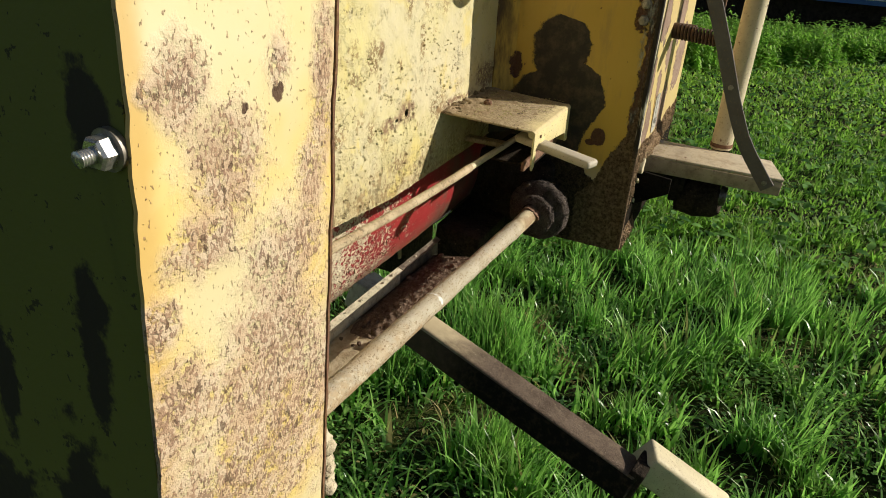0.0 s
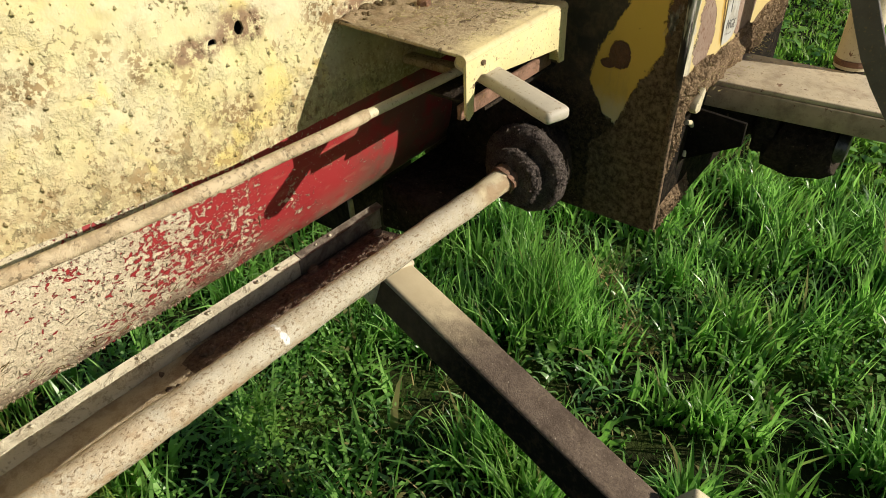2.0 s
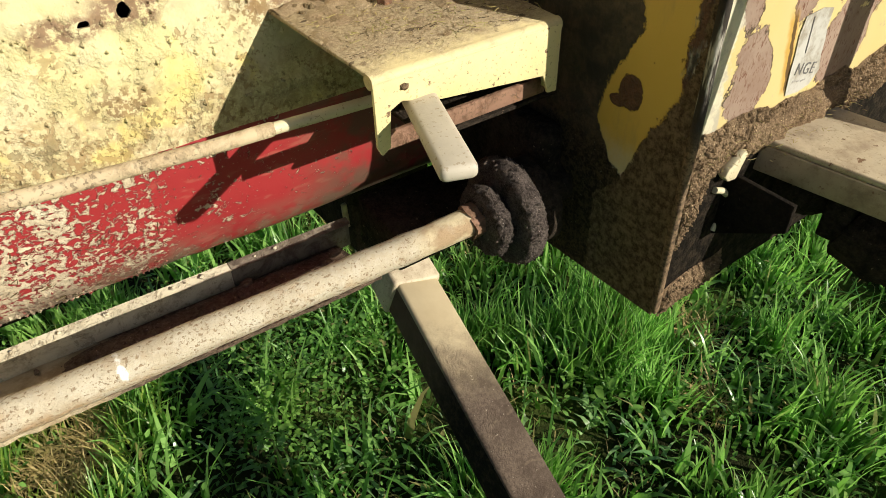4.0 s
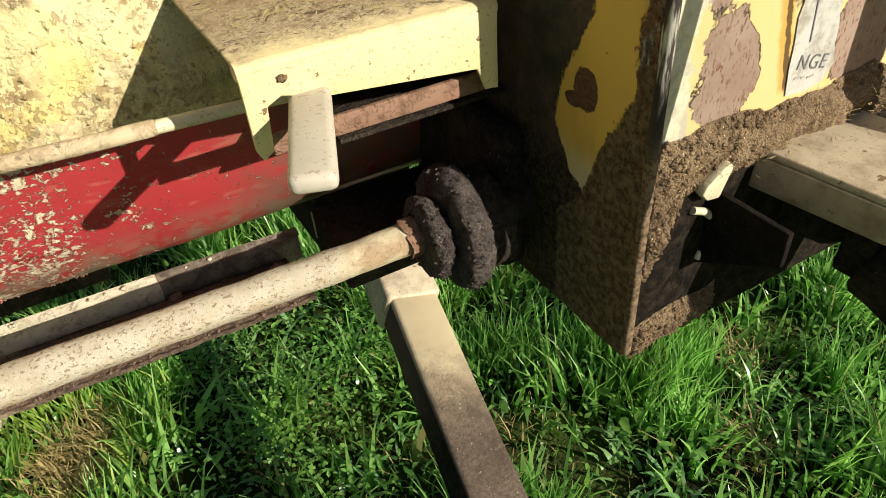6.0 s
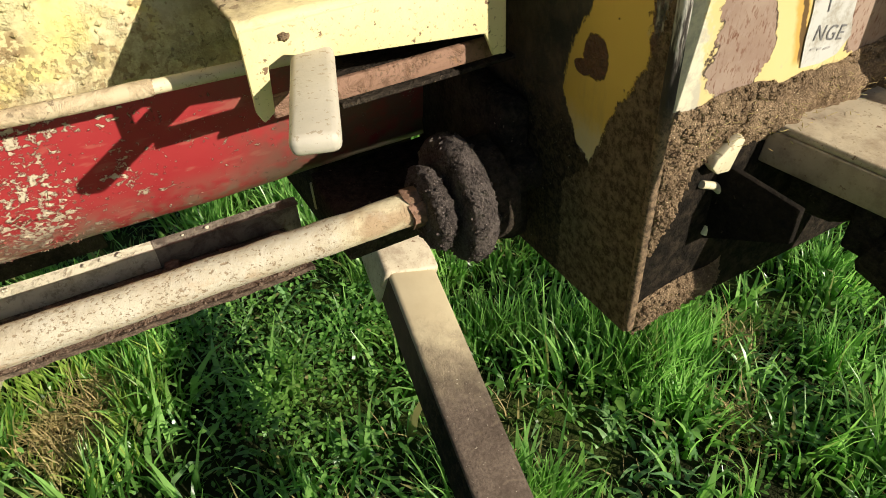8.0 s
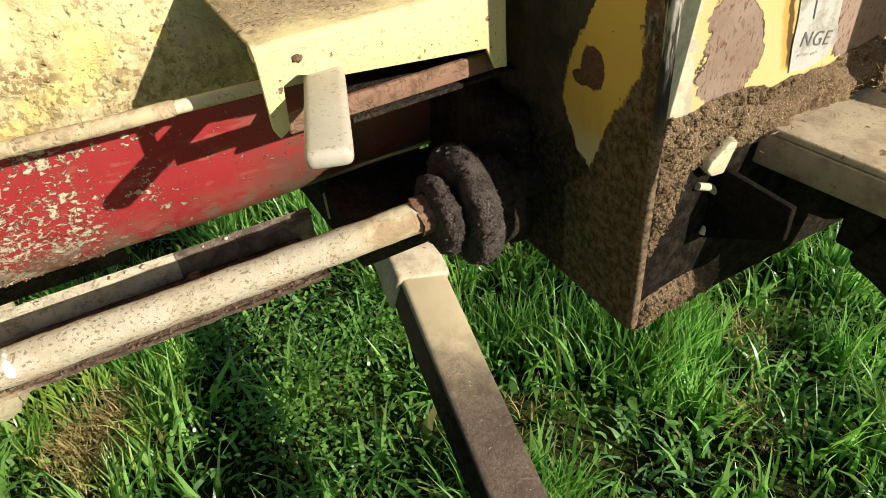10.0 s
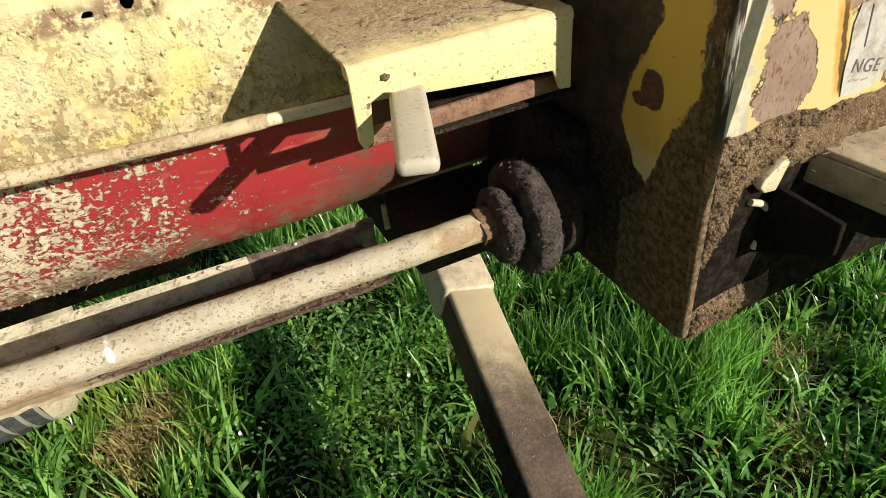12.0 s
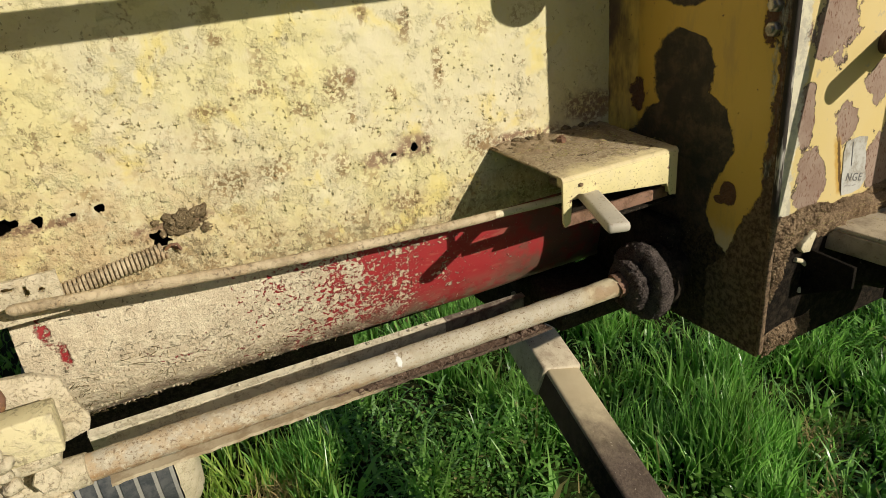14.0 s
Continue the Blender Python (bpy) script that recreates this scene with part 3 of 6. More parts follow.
M_RUST = caked("brown_rust", RUST, (0.28, 0.15, 0.08), 0.5, 60, 0.6, 0.4)
M_DARKRUST = caked("dark_rust", (0.085, 0.052, 0.038), (0.12, 0.07, 0.045), 0.5, 60, 0.3, 0.4)
M_EDGE = grimy_edge()
M_SOIL = soil_cake("caked_soil", (0.16, 0.106, 0.062), (0.55, 0.39, 0.235), 230, 0.006)
M_DIRT = soil_cake("dry_dust", (0.28, 0.20, 0.12), (0.48, 0.38, 0.24), 260, 0.0020)
M_BLACKSOIL = soil_cake("greasy_soil", (0.045, 0.036, 0.032), (0.34, 0.275, 0.24), 420, 0.006)
M_HEAP = soil_cake("dark_crumbly_soil", (0.10, 0.066, 0.048), (0.36, 0.26, 0.185), 200, 0.004)
M_LUMP = soil_cake("dry_clay", (0.15, 0.105, 0.055), (0.40, 0.31, 0.18), 170, 0.005)
M_LIP = caked("dusty_grey_cream_edge", (0.66, 0.60, 0.44), (0.54, 0.47, 0.33), 0.45, 46, 0.12, 0.4)
M_MUDLIP = caked("mud_darkened_edge", (0.24, 0.20, 0.15), (0.13, 0.10, 0.075), 0.6, 46, 0.1, 0.6)
# grease on the motor and hub; on inner sheets and filler boards, painted shade
M_DARK = soil_cake("black_grease_and_shade", (0.014, 0.011, 0.009), (0.085, 0.065, 0.046), 110, 0.004)
M_PITCH = soil_cake("pitch_black_shade", (0.006, 0.005, 0.004), (0.026, 0.020, 0.014), 110, 0.002)
M_STEEL, M_ZINC = metal("dull_steel", (0.42, 0.38, 0.33), 0.5), metal("zinc_nut", (0.70, 0.68, 0.62), 0.32)
M_STRAP = worn_paint("dull_grey_steel", (0.14, 0.13, 0.12), (0.08, 0.065, 0.05), 0.5, 0.4)
M_DARKSTEEL = metal("dark_bare_steel", (0.16, 0.15, 0.14), 0.45)


def dusty_top():
    """Pale yellow paint under brown dust that thickens away from the open edge."""
    n = Nodes("dusty_yellow_paint")
    x, y, z = n.axes()
    paint = n.mix(n.step(n.noise(14, 5, 0.6), 0.35, 0.65), (0.74, 0.63, 0.33), (0.64, 0.53, 0.30))
    dust = n.mix(n.step(n.noise(230, 5, 0.75), 0.36, 0.64), (0.30, 0.22, 0.13), (0.50, 0.40, 0.26))
    deep = n.math("ADD", n.math("MULTIPLY", n.noise(26, 5, 0.7), 0.09), n.math("MULTIPLY", n.noise(120, 4, 0.7), 0.03))
    cover = n.step(n.math("ADD", y, deep), 0.530, 0.575, 0.12, 0.95)
    c = n.mix(cover, paint, dust)
    bits = n.math("MULTIPLY", n.step(n.noise(150, 3, 0.6, n.stretch(0.5, 1, 1), 1.2), 0.60, 0.64), cover)
    c = n.mix(bits, c, (0.12, 0.085, 0.05))
    n.bump(n.math("MULTIPLY", cover, n.noise(260, 5, 0.8)), 0.8, 0.003)
    return n.done(c, n.step(cover, 0, 1, 0.5, 0.95), 0.0, 0.25)


M_DUSTY = dusty_top()


def tray_floor():
    n = Nodes("dirty_cream_tray")
    x, y, z = n.axes()
    soil = n.mix(n.step(n.noise(210, 5, 0.8), 0.34, 0.66), (0.055, 0.038, 0.028), (0.17, 0.12, 0.085))
    paint = n.mix(n.step(n.noise(30, 5, 0.7), 0.40, 0.62), (0.60, 0.50, 0.34), (0.42, 0.32, 0.20))
    f = n.step(n.math("ADD", x, n.math("MULTIPLY", n.noise(24, 4, 0.7), 0.16)), 1.02, 1.09)
    n.bump(n.noise(170, 5, 0.8), 0.9, 0.004)
    return n.done(n.mix(f, paint, soil), 0.92, 0.0, 0.15)


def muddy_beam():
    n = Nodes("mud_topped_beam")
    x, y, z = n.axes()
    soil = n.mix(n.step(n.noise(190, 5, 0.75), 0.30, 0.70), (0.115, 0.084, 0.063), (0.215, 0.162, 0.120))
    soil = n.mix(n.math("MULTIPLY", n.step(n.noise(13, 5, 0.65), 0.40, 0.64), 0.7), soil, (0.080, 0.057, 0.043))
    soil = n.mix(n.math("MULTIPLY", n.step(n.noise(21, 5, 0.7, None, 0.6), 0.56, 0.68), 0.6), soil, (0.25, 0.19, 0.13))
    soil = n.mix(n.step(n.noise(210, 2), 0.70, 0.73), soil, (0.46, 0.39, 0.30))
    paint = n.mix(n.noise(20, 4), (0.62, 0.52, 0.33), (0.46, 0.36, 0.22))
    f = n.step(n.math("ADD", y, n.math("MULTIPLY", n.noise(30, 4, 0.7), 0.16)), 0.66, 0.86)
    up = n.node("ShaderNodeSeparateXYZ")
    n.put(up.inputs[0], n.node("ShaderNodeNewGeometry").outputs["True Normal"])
    # faces turned sideways get near-black colour: the beam's shaded flanks are painted in
    shaded_flank = n.mix(n.step(n.noise(60, 4, 0.7), 0.45, 0.68), (0.012, 0.010, 0.008), (0.045, 0.030, 0.020))
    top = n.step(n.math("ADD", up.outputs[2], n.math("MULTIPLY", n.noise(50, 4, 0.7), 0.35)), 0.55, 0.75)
    soil = n.mix(top, shaded_flank, soil)
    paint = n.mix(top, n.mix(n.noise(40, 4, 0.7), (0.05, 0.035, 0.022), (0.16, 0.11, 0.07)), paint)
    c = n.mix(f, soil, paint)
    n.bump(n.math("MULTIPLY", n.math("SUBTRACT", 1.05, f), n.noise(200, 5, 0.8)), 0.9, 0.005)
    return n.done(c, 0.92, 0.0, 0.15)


def tyre_rubber():
    n = Nodes("dusty_tyre_rubber")
    c = n.mix(n.step(n.noise(30, 4, 0.7), 0.35, 0.7), (0.035, 0.04, 0.045), (0.10, 0.10, 0.10))
    n.bump(n.noise(120, 3), 0.3, 0.002)
    return n.done(c, 0.65, 0.0, 0.4)


def rubber_rib():
    n = Nodes("mud_in_tyre_groove")
    c = n.mix(n.noise(60, 4, 0.7), (0.22, 0.21, 0.19), (0.36, 0.34, 0.30))
    n.bump(n.noise(150, 3), 0.4, 0.002)
    return n.done(c, 0.9)


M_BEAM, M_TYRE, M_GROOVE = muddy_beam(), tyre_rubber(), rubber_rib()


# ---- geometry helpers ----
def part(name, bm, material, parent=None, label=""):
    """Links a bmesh, in world places, as one mesh object under a thing or a part."""
    me = bpy.data.meshes.new(name)
    bm.normal_update()
    bm.to_mesh(me)
    bm.free()
    me.materials.append(material)
    ob = new(name, me)
    if parent is not None:
        ob.parent = parent
        ob.matrix_parent_inverse = world_of(parent).inverted()
    return tagged(ob, label)


def world_of(ob):
    m = ob.matrix_basis.copy()
    while ob.parent is not None:
        m = ob.parent.matrix_basis @ ob.matrix_parent_inverse @ m
        ob = ob.parent
    return m


def thing(name, place, label, category, group="", kind=""):
    ob = new(name)
    ob.empty_display_size = 0.05
    ob.location = place
    ob.matrix_basis = Matrix.Translation(place)
    return tagged(ob, label, category, group, kind)


def smooth(bm, angle=40):
    for f in bm.faces:
        f.smooth = True
    for e in bm.edges:
        e.smooth = not (len(e.link_faces) == 2 and e.calc_face_angle(0) > radians(angle))
    return bm


def box(x0, x1, y0, y1, z0, z1, bev=0.0, seg=2, m=None):
    bm = bmesh.new()
    bmesh.ops.create_cube(bm, size=1)
    for v in bm.verts:
        v.co = Vector(((x0 + x1) / 2 + v.co.x * (x1 - x0), (y0 + y1) / 2 + v.co.y * (y1 - y0), (z0 + z1) / 2 + v.co.z * (z1 - z0)))
    if bev:
        bmesh.ops.bevel(bm, geom=bm.edges[:], offset=bev, segments=seg, profile=0.5, affect="EDGES")
    if m is not None:
        bm.transform(m)
    return smooth(bm, 50)


def beam(a, b, w, h, bev=0.004, wall=0.0):
    """A bar from a to b, w wide (level) and h deep; wall: a hollow section with that wall."""
    a, b = Vector(a), Vector(b)
    d = (b - a).normalized()
    side = d.cross(Vector((0, 0, 1))).normalized()
    up = side.cross(d)
    m = Matrix((side, d, up)).transposed().to_4x4()
    m.translation = (a + b) / 2
    n = (b - a).length / 2
    return box(-w / 2, w / 2, -n, n, -h / 2, h / 2, bev, 2, m)


def tube(points, r, n=14, cap=True):
    """A round bar along a line of points; r: one radius, or one for each point."""
    pts = [Vector(p) for p in points]
    rs = r if isinstance(r, (list, tuple)) else [r] * len(pts)
    bm = bmesh.new()
    rings = []
    up = Vector((0.13, 0.31, 0.94)).normalized()
    for i, p in enumerate(pts):
        d = (pts[min(i + 1, len(pts) - 1)] - pts[max(i - 1, 0)]).normalized()
        u = (up - d * up.dot(d)).normalized()
        v = d.cross(u)
        up = u
        rings.append([bm.verts.new(p + rs[i] * (math.cos(t) * u + math.sin(t) * v)) for t in [2 * math.pi * k / n for k in range(n)]])
    for a, b in zip(rings, rings[1:]):
        for k in range(n):
            bm.faces.new((a[k], a[(k + 1) % n], b[(k + 1) % n], b[k]))
    if cap:
        bm.faces.new(rings[0][::-1])
        bm.faces.new(rings[-1])
    bmesh.ops.recalc_face_normals(bm, faces=bm.faces[:])
    return smooth(bm, 50)


def prism(outline, plane, at, thick, bev=0.0):
    """A flat plate: its outline in two axes, at a place along the third, thick along it."""
    bm = bmesh.new()
    make = {"x": lambda u, v, w: (w, u, v), "y": lambda u, v, w: (u, w, v), "z": lambda u, v, w: (u, v, w)}[plane]
    f = bm.faces.new([bm.verts.new(make(u, v, at)) for u, v in outline])
    ext = bmesh.ops.extrude_face_region(bm, geom=[f])
    bmesh.ops.translate(bm, verts=[v for v in ext["geom"] if isinstance(v, bmesh.types.BMVert)], vec=make(0, 0, thick))
    bmesh.ops.recalc_face_normals(bm, faces=bm.faces[:])
    if bev:
        bmesh.ops.bevel(bm, geom=bm.edges[:], offset=bev, segments=2, profile=0.5, affect="EDGES")
    return smooth(bm, 40)


def join(*bms):
    out = bmesh.new()
    for bm in bms:
        me = bpy.data.meshes.new("joint")
        bm.to_mesh(me)
        bm.free()
        out.from_mesh(me)
        bpy.data.meshes.remove(me)
    return out


def roughen(bm, amount, scale, seed=0.0):
    for v in bm.verts:
        v.co += amount * noise.noise_vector(v.co * scale + Vector((seed, seed, seed)))
    return bm


def nut(centre, axis, flats, high, bolt=0.0, bolt_out=0.0):
    """A hexagon nut, chamfered, with the end of its bolt, pointing along axis from centre."""
    bm = bmesh.new()
    r = flats / math.sqrt(3)
    levels = ((0, 1.0), (high * 0.82, 1.0), (high, 0.86))
    rings = [[bm.verts.new((r * s * math.cos(k * math.pi / 3), r * s * math.sin(k * math.pi / 3), z)) for k in range(6)] for z, s in levels]
    for a, b in zip(rings, rings[1:]):
        for k in range(6):
            bm.faces.new((a[k], a[(k + 1) % 6], b[(k + 1) % 6], b[k]))
    bm.faces.new(rings[0][::-1])
    bm.faces.new(rings[-1])
    turn = Vector(axis).to_track_quat("Z", "Y").to_matrix().to_4x4()
    bm.transform(Matrix.Translation(centre) @ turn)
    if not bolt:
        return bm
    a = Vector(axis).normalized()
    c = Vector(centre)
    ridged = [c + a * (high * 0.9 + bolt_out * k / 12) for k in range(13)]
    radii = [bolt * (1.0 if k % 2 else 0.9) for k in range(12)] + [bolt * 0.7]
    return join(bm, tube(ridged, radii, 12))


def clod(centre, size, seed, flat=0.6):
    """A lump of dirt."""
    bm = bmesh.new()
    bmesh.ops.create_icosphere(bm, subdivisions=2, radius=1)
    for v in bm.verts:
        v.co *= 1 + 0.45 * noise.noise(v.co * 1.6 + Vector((seed, 0, seed)))
        v.co = Vector(centre) + Vector((v.co.x * size, v.co.y * size * flat, v.co.z * size * 0.8))
    return smooth(bm, 60)


def crumble(bm, spots, count, small, span, seed):
    """Sticks many little angular crumbs on the given vertices."""
    die = random.Random(seed)
    places = [v.co.copy() for v in spots]
    for _ in range(count):
        at, s = die.choice(places), small + span * die.random() ** 2.5
        six = [bm.verts.new(at + s * Vector((a * die.uniform(0.6, 1.3), b * die.uniform(0.6, 1.3) - 0.4, c * die.uniform(0.6, 1.3))))
               for a, b, c in ((1, 0, 0), (-1, 0, 0), (0, 1, 0), (0, -1, 0), (0, 0, 1), (0, 0, -1))]
        for i, j, k in ((0, 2, 4), (2, 1, 4), (1, 3, 4), (3, 0, 4), (2, 0, 5), (1, 2, 5), (3, 1, 5), (0, 3, 5)):
            bm.faces.new((six[i], six[j], six[k]))
    return bm


def mesh_from(name, verts, faces, material):
    me = bpy.data.meshes.new(name)
    me.from_pydata(verts, [], faces)
    me.materials.append(material)
    return new(name, me)


# ---- the machine: splashed back panel ----
PX0, PX1, PY, PZ0, PZ1 = 0.378, 1.458, 0.648, 0.917, 1.80


def back_panel():
    """A dented sheet with rusted-through holes, 3 mm thick."""
    step = 0.004
    nx, nz = round((PX1 - PX0) / step), round((PZ1 - PZ0) / step)
    holes = [(1.101, 1.026, 0.0055, 0.0065), (1.068, 1.022, 0.007, 0.0028), (0.580, 1.044, 0.018, 0.009), (0.620, 1.041, 0.006, 0.007),
             (0.656, 1.040, 0.004, 0.003), (0.686, 1.041, 0.006, 0.006), (0.742, 0.985, 0.012, 0.012)]
    bm = bmesh.new()
    grid = []
    for i in range(nx + 1):
        col = []
        for k in range(nz + 1):
            x, z = PX0 + i * step, PZ0 + k * step
            low = max(0.0, 1.0 - (z - PZ0) / 0.10)
            z += low * (max(0.896, min(0.940, 0.940 - 0.105 * (x - 0.63))) - PZ0)
            y = PY + 0.004 * noise.noise(Vector((x * 4, 0, z * 4))) + 0.0012 * noise.noise(Vector((x * 25, 3, z * 25)))
            y -= 0.0025 * max(0, noise.noise(Vector((x * 60, 7, z * 60)))) * min(1, max(0, 1.35 - z) * 3)
            col.append(bm.verts.new((x, y, z)))
        grid.append(col)
    gone = set()
    for i in range(nx):
        for k in range(nz):
            x, z = PX0 + (i + 0.5) * step, PZ0 + (k + 0.5) * step
            wob = 1 + 0.5 * noise.noise(Vector((x * 90, 1, z * 90)))
            if any(((x - a) / r) ** 2 + ((z - b) / s) ** 2 < wob for a, b, r, s in holes):
                gone.update((grid[i][k], grid[i + 1][k], grid[i + 1][k + 1], grid[i][k + 1]))
                continue
            bm.faces.new((grid[i][k], grid[i + 1][k], grid[i + 1][k + 1], grid[i][k + 1]))
    for v in gone:
        if v.link_faces:
            a, b, r, s = min(holes, key=lambda q: ((v.co.x - q[0]) / q[2]) ** 2 + ((v.co.z - q[1]) / q[3]) ** 2)
            d = math.hypot((v.co.x - a) / r, (v.co.z - b) / s)
            d = max(d, 0.3) / (1 + 0.55 * noise.noise(Vector((v.co.x * 170, 1, v.co.z * 170))))
            v.co.x, v.co.z = a + (v.co.x - a) / d, b + (v.co.z - b) / d
        else:
            bm.verts.remove(v)
    ring = bmesh.ops.extrude_face_region(bm, geom=bm.faces[:])
    bmesh.ops.translate(bm, verts=[v for v in ring["geom"] if isinstance(v, bmesh.types.BMVert)], vec=(0, 0.003, 0))
    bmesh.ops.recalc_face_normals(bm, faces=bm.faces[:])
    smooth(bm, 50)
    stuck = [v for col in grid for v in col if v.is_valid and v.co.x < 1.30 and v.co.z < 1.22 - 0.10 * v.co.x + 0.25 * noise.noise(Vector((v.co.x * 14, 2, v.co.z * 14)))]
    return crumble(bm, stuck, 1600, 0.0006, 0.0026, 23)


housing = thing("machine_housing", (1.0, 0.65, 0.9), "faded yellow sheet-metal housing of a farm machine, splashed with dried slurry", "machine housing")
part("back_panel", back_panel(), M_PANEL, housing, "pale yellow sheet splashed with slurry, rusted through in places")
# unseen black sheets, added so that the rust holes look dark inside
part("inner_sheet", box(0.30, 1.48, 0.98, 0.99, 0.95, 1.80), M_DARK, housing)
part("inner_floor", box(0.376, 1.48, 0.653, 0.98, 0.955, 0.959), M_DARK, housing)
part("roof_sheet", box(0.30, 1.96, 0.648, 1.0, 1.80, 1.806), M_PANEL, housing)
part("corner_angle", prism([(1.452, 0.645), (1.484, 0.610), (1.4845, 0.66), (1.452, 0.66)], "z", 0.90, 0.9), M_PLATE, housing)

# near post: lit front strip and shaded side, leaning a little
def leaned(bm):
    for v in bm.verts:
        v.co.x += 0.106 * (v.co.z - 1.10)
    return bm


def strip(x0, x1, y0, y1, z0, z1):
    """A sheet strip in many bands, a little dented, with a ragged edge."""
    bm = bmesh.new()
    rows = []
    for k in range(101):
        z = z0 + (z1 - z0) * k / 100
        row = []
        for i in range(19):
            x = x0 + (x1 - x0) * i / 18
            rag = 0.0015 * noise.noise(Vector((z * 60, i // 9, 2))) if i in (0, 18) else 0
            row.append(bm.verts.new((x + rag, y0 + 0.0018 * noise.noise(Vector((x * 18, 4, z * 18))), z)))
        rows.append(row)
    for a, b in zip(rows, rows[1:]):
        for i in range(18):
            bm.faces.new((a[i], a[i + 1], b[i + 1], b[i]))
    ring = bmesh.ops.extrude_face_region(bm, geom=bm.faces[:])
    bmesh.ops.translate(bm, verts=[v for v in ring["geom"] if isinstance(v, bmesh.types.BMVert)], vec=(0, y1 - y0, 0))
    bmesh.ops.recalc_face_normals(bm, faces=bm.faces[:])
    return smooth(bm, 50)


part("post_front", leaned(strip(0.378, 0.5515, 0.413, 0.416, 0.80, 1.80)), M_POST, housing, "yellow steel strip speckled with dried brown splash")
def side_sheet():
    bm = bmesh.new()
    rows = [[bm.verts.new((0.3816, 0.4168 + 0.2312 * i / 10, 0.80 + 0.05 * k)) for i in range(11)] for k in range(21)]
    for a, b in zip(rows, rows[1:]):
        for i in range(10):
            bm.faces.new((a[i], a[i + 1], b[i + 1], b[i]))
    ring = bmesh.ops.extrude_face_region(bm, geom=bm.faces[:])
    bmesh.ops.translate(bm, verts=[v for v in ring["geom"] if isinstance(v, bmesh.types.BMVert)], vec=(-0.0028, 0, 0))
    bmesh.ops.recalc_face_normals(bm, faces=bm.faces[:])
    return bm


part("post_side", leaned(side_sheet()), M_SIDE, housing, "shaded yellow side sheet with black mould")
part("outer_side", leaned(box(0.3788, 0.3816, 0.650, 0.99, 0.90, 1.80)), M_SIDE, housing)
part("edge_bead", leaned(strip(0.5520, 0.5545, 0.4115, 0.417, 0.80, 1.80)), M_RUST, housing, "rusty sheet edge")
part("post_lip", leaned(strip(0.5465, 0.5510, 0.4162, 0.431, 0.80, 1.80)), M_RUST, housing)
side_nut = part("side_nut", nut((0.3885, 0.4265, 1.221), (-1, 0, 0), 0.0158, 0.0090, 0.0045, 0.0100), M_ZINC, housing, "bright zinc nut on a bolt")
part("washer", tube([(0.392, 0.4265, 1.221), (0.3880, 0.4265, 1.221)], 0.0116, 24), M_STEEL, side_nut)
for i in range(6):
    part("slurry_lump", roughen(clod((0.547 + 0.004 * (i % 2), 0.425, 0.897 - 0.013 * i), 0.010, 3.1 * i, 0.8), 0.002, 90), M_CLOT, housing)

# unseen rail with a round lug, added to cast the shadow across the panel
part("shadow_rail", box(0.376, 1.30, 0.362, 0.390, 1.369, 1.396, 0.003), M_CREAM, housing)
part("shadow_lug", prism([(1.425 + 0.045 * math.cos(t), 1.345 - 0.034 * math.sin(t)) for t in [math.pi * k / 12 for k in range(13)]] + [(1.38, 1.402), (1.47, 1.402)], "y", 0.36, 0.012), M_CREAM, housing)
part("shadow_rail_end", box(1.30, 1.49, 0.363, 0.389, 1.370, 1.395, 0.003), M_CREAM, housing)

# end column: greasy side plate and peeling front plate
column = thing("end_column", (1.70, 0.50, 0.68), "yellow box column, black with grease at one side, its paint peeling", "machine column")
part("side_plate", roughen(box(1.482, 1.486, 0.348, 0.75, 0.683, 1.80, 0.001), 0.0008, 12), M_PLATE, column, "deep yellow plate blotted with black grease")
part("front_plate", box(1.484, 1.95, 0.343, 0.347, 0.690, 1.80, 0.001), M_FRONT, column, "pale yellow plate with brown peeled patches")
part("far_plate", box(1.946, 1.95, 0.347, 0.75, 0.690, 1.80), M_FRONT, column)
part("back_plate", box(1.486, 1.946, 0.745, 0.75, 0.690, 1.80), M_PLATE, column)
part("column_cap", box(1.482, 1.95, 0.343, 0.75, 1.80, 1.806), M_FRONT, column)
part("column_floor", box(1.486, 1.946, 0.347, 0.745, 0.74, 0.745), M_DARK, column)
part("edge_flange", roughen(box(1.4788, 1.4880, 0.3405, 0.350, 0.69, 1.80, 0.0035, 3), 0.0012, 45), M_EDGE, column, "black grimy edge with chalky streaks")
for z in (1.153, 1.182):
    part("corner_nut", nut((1.482, 0.372, z), (-1, 0, 0), 0.017, 0.008, 0.005, 0.005), M_STEEL, column, "dull steel nut")
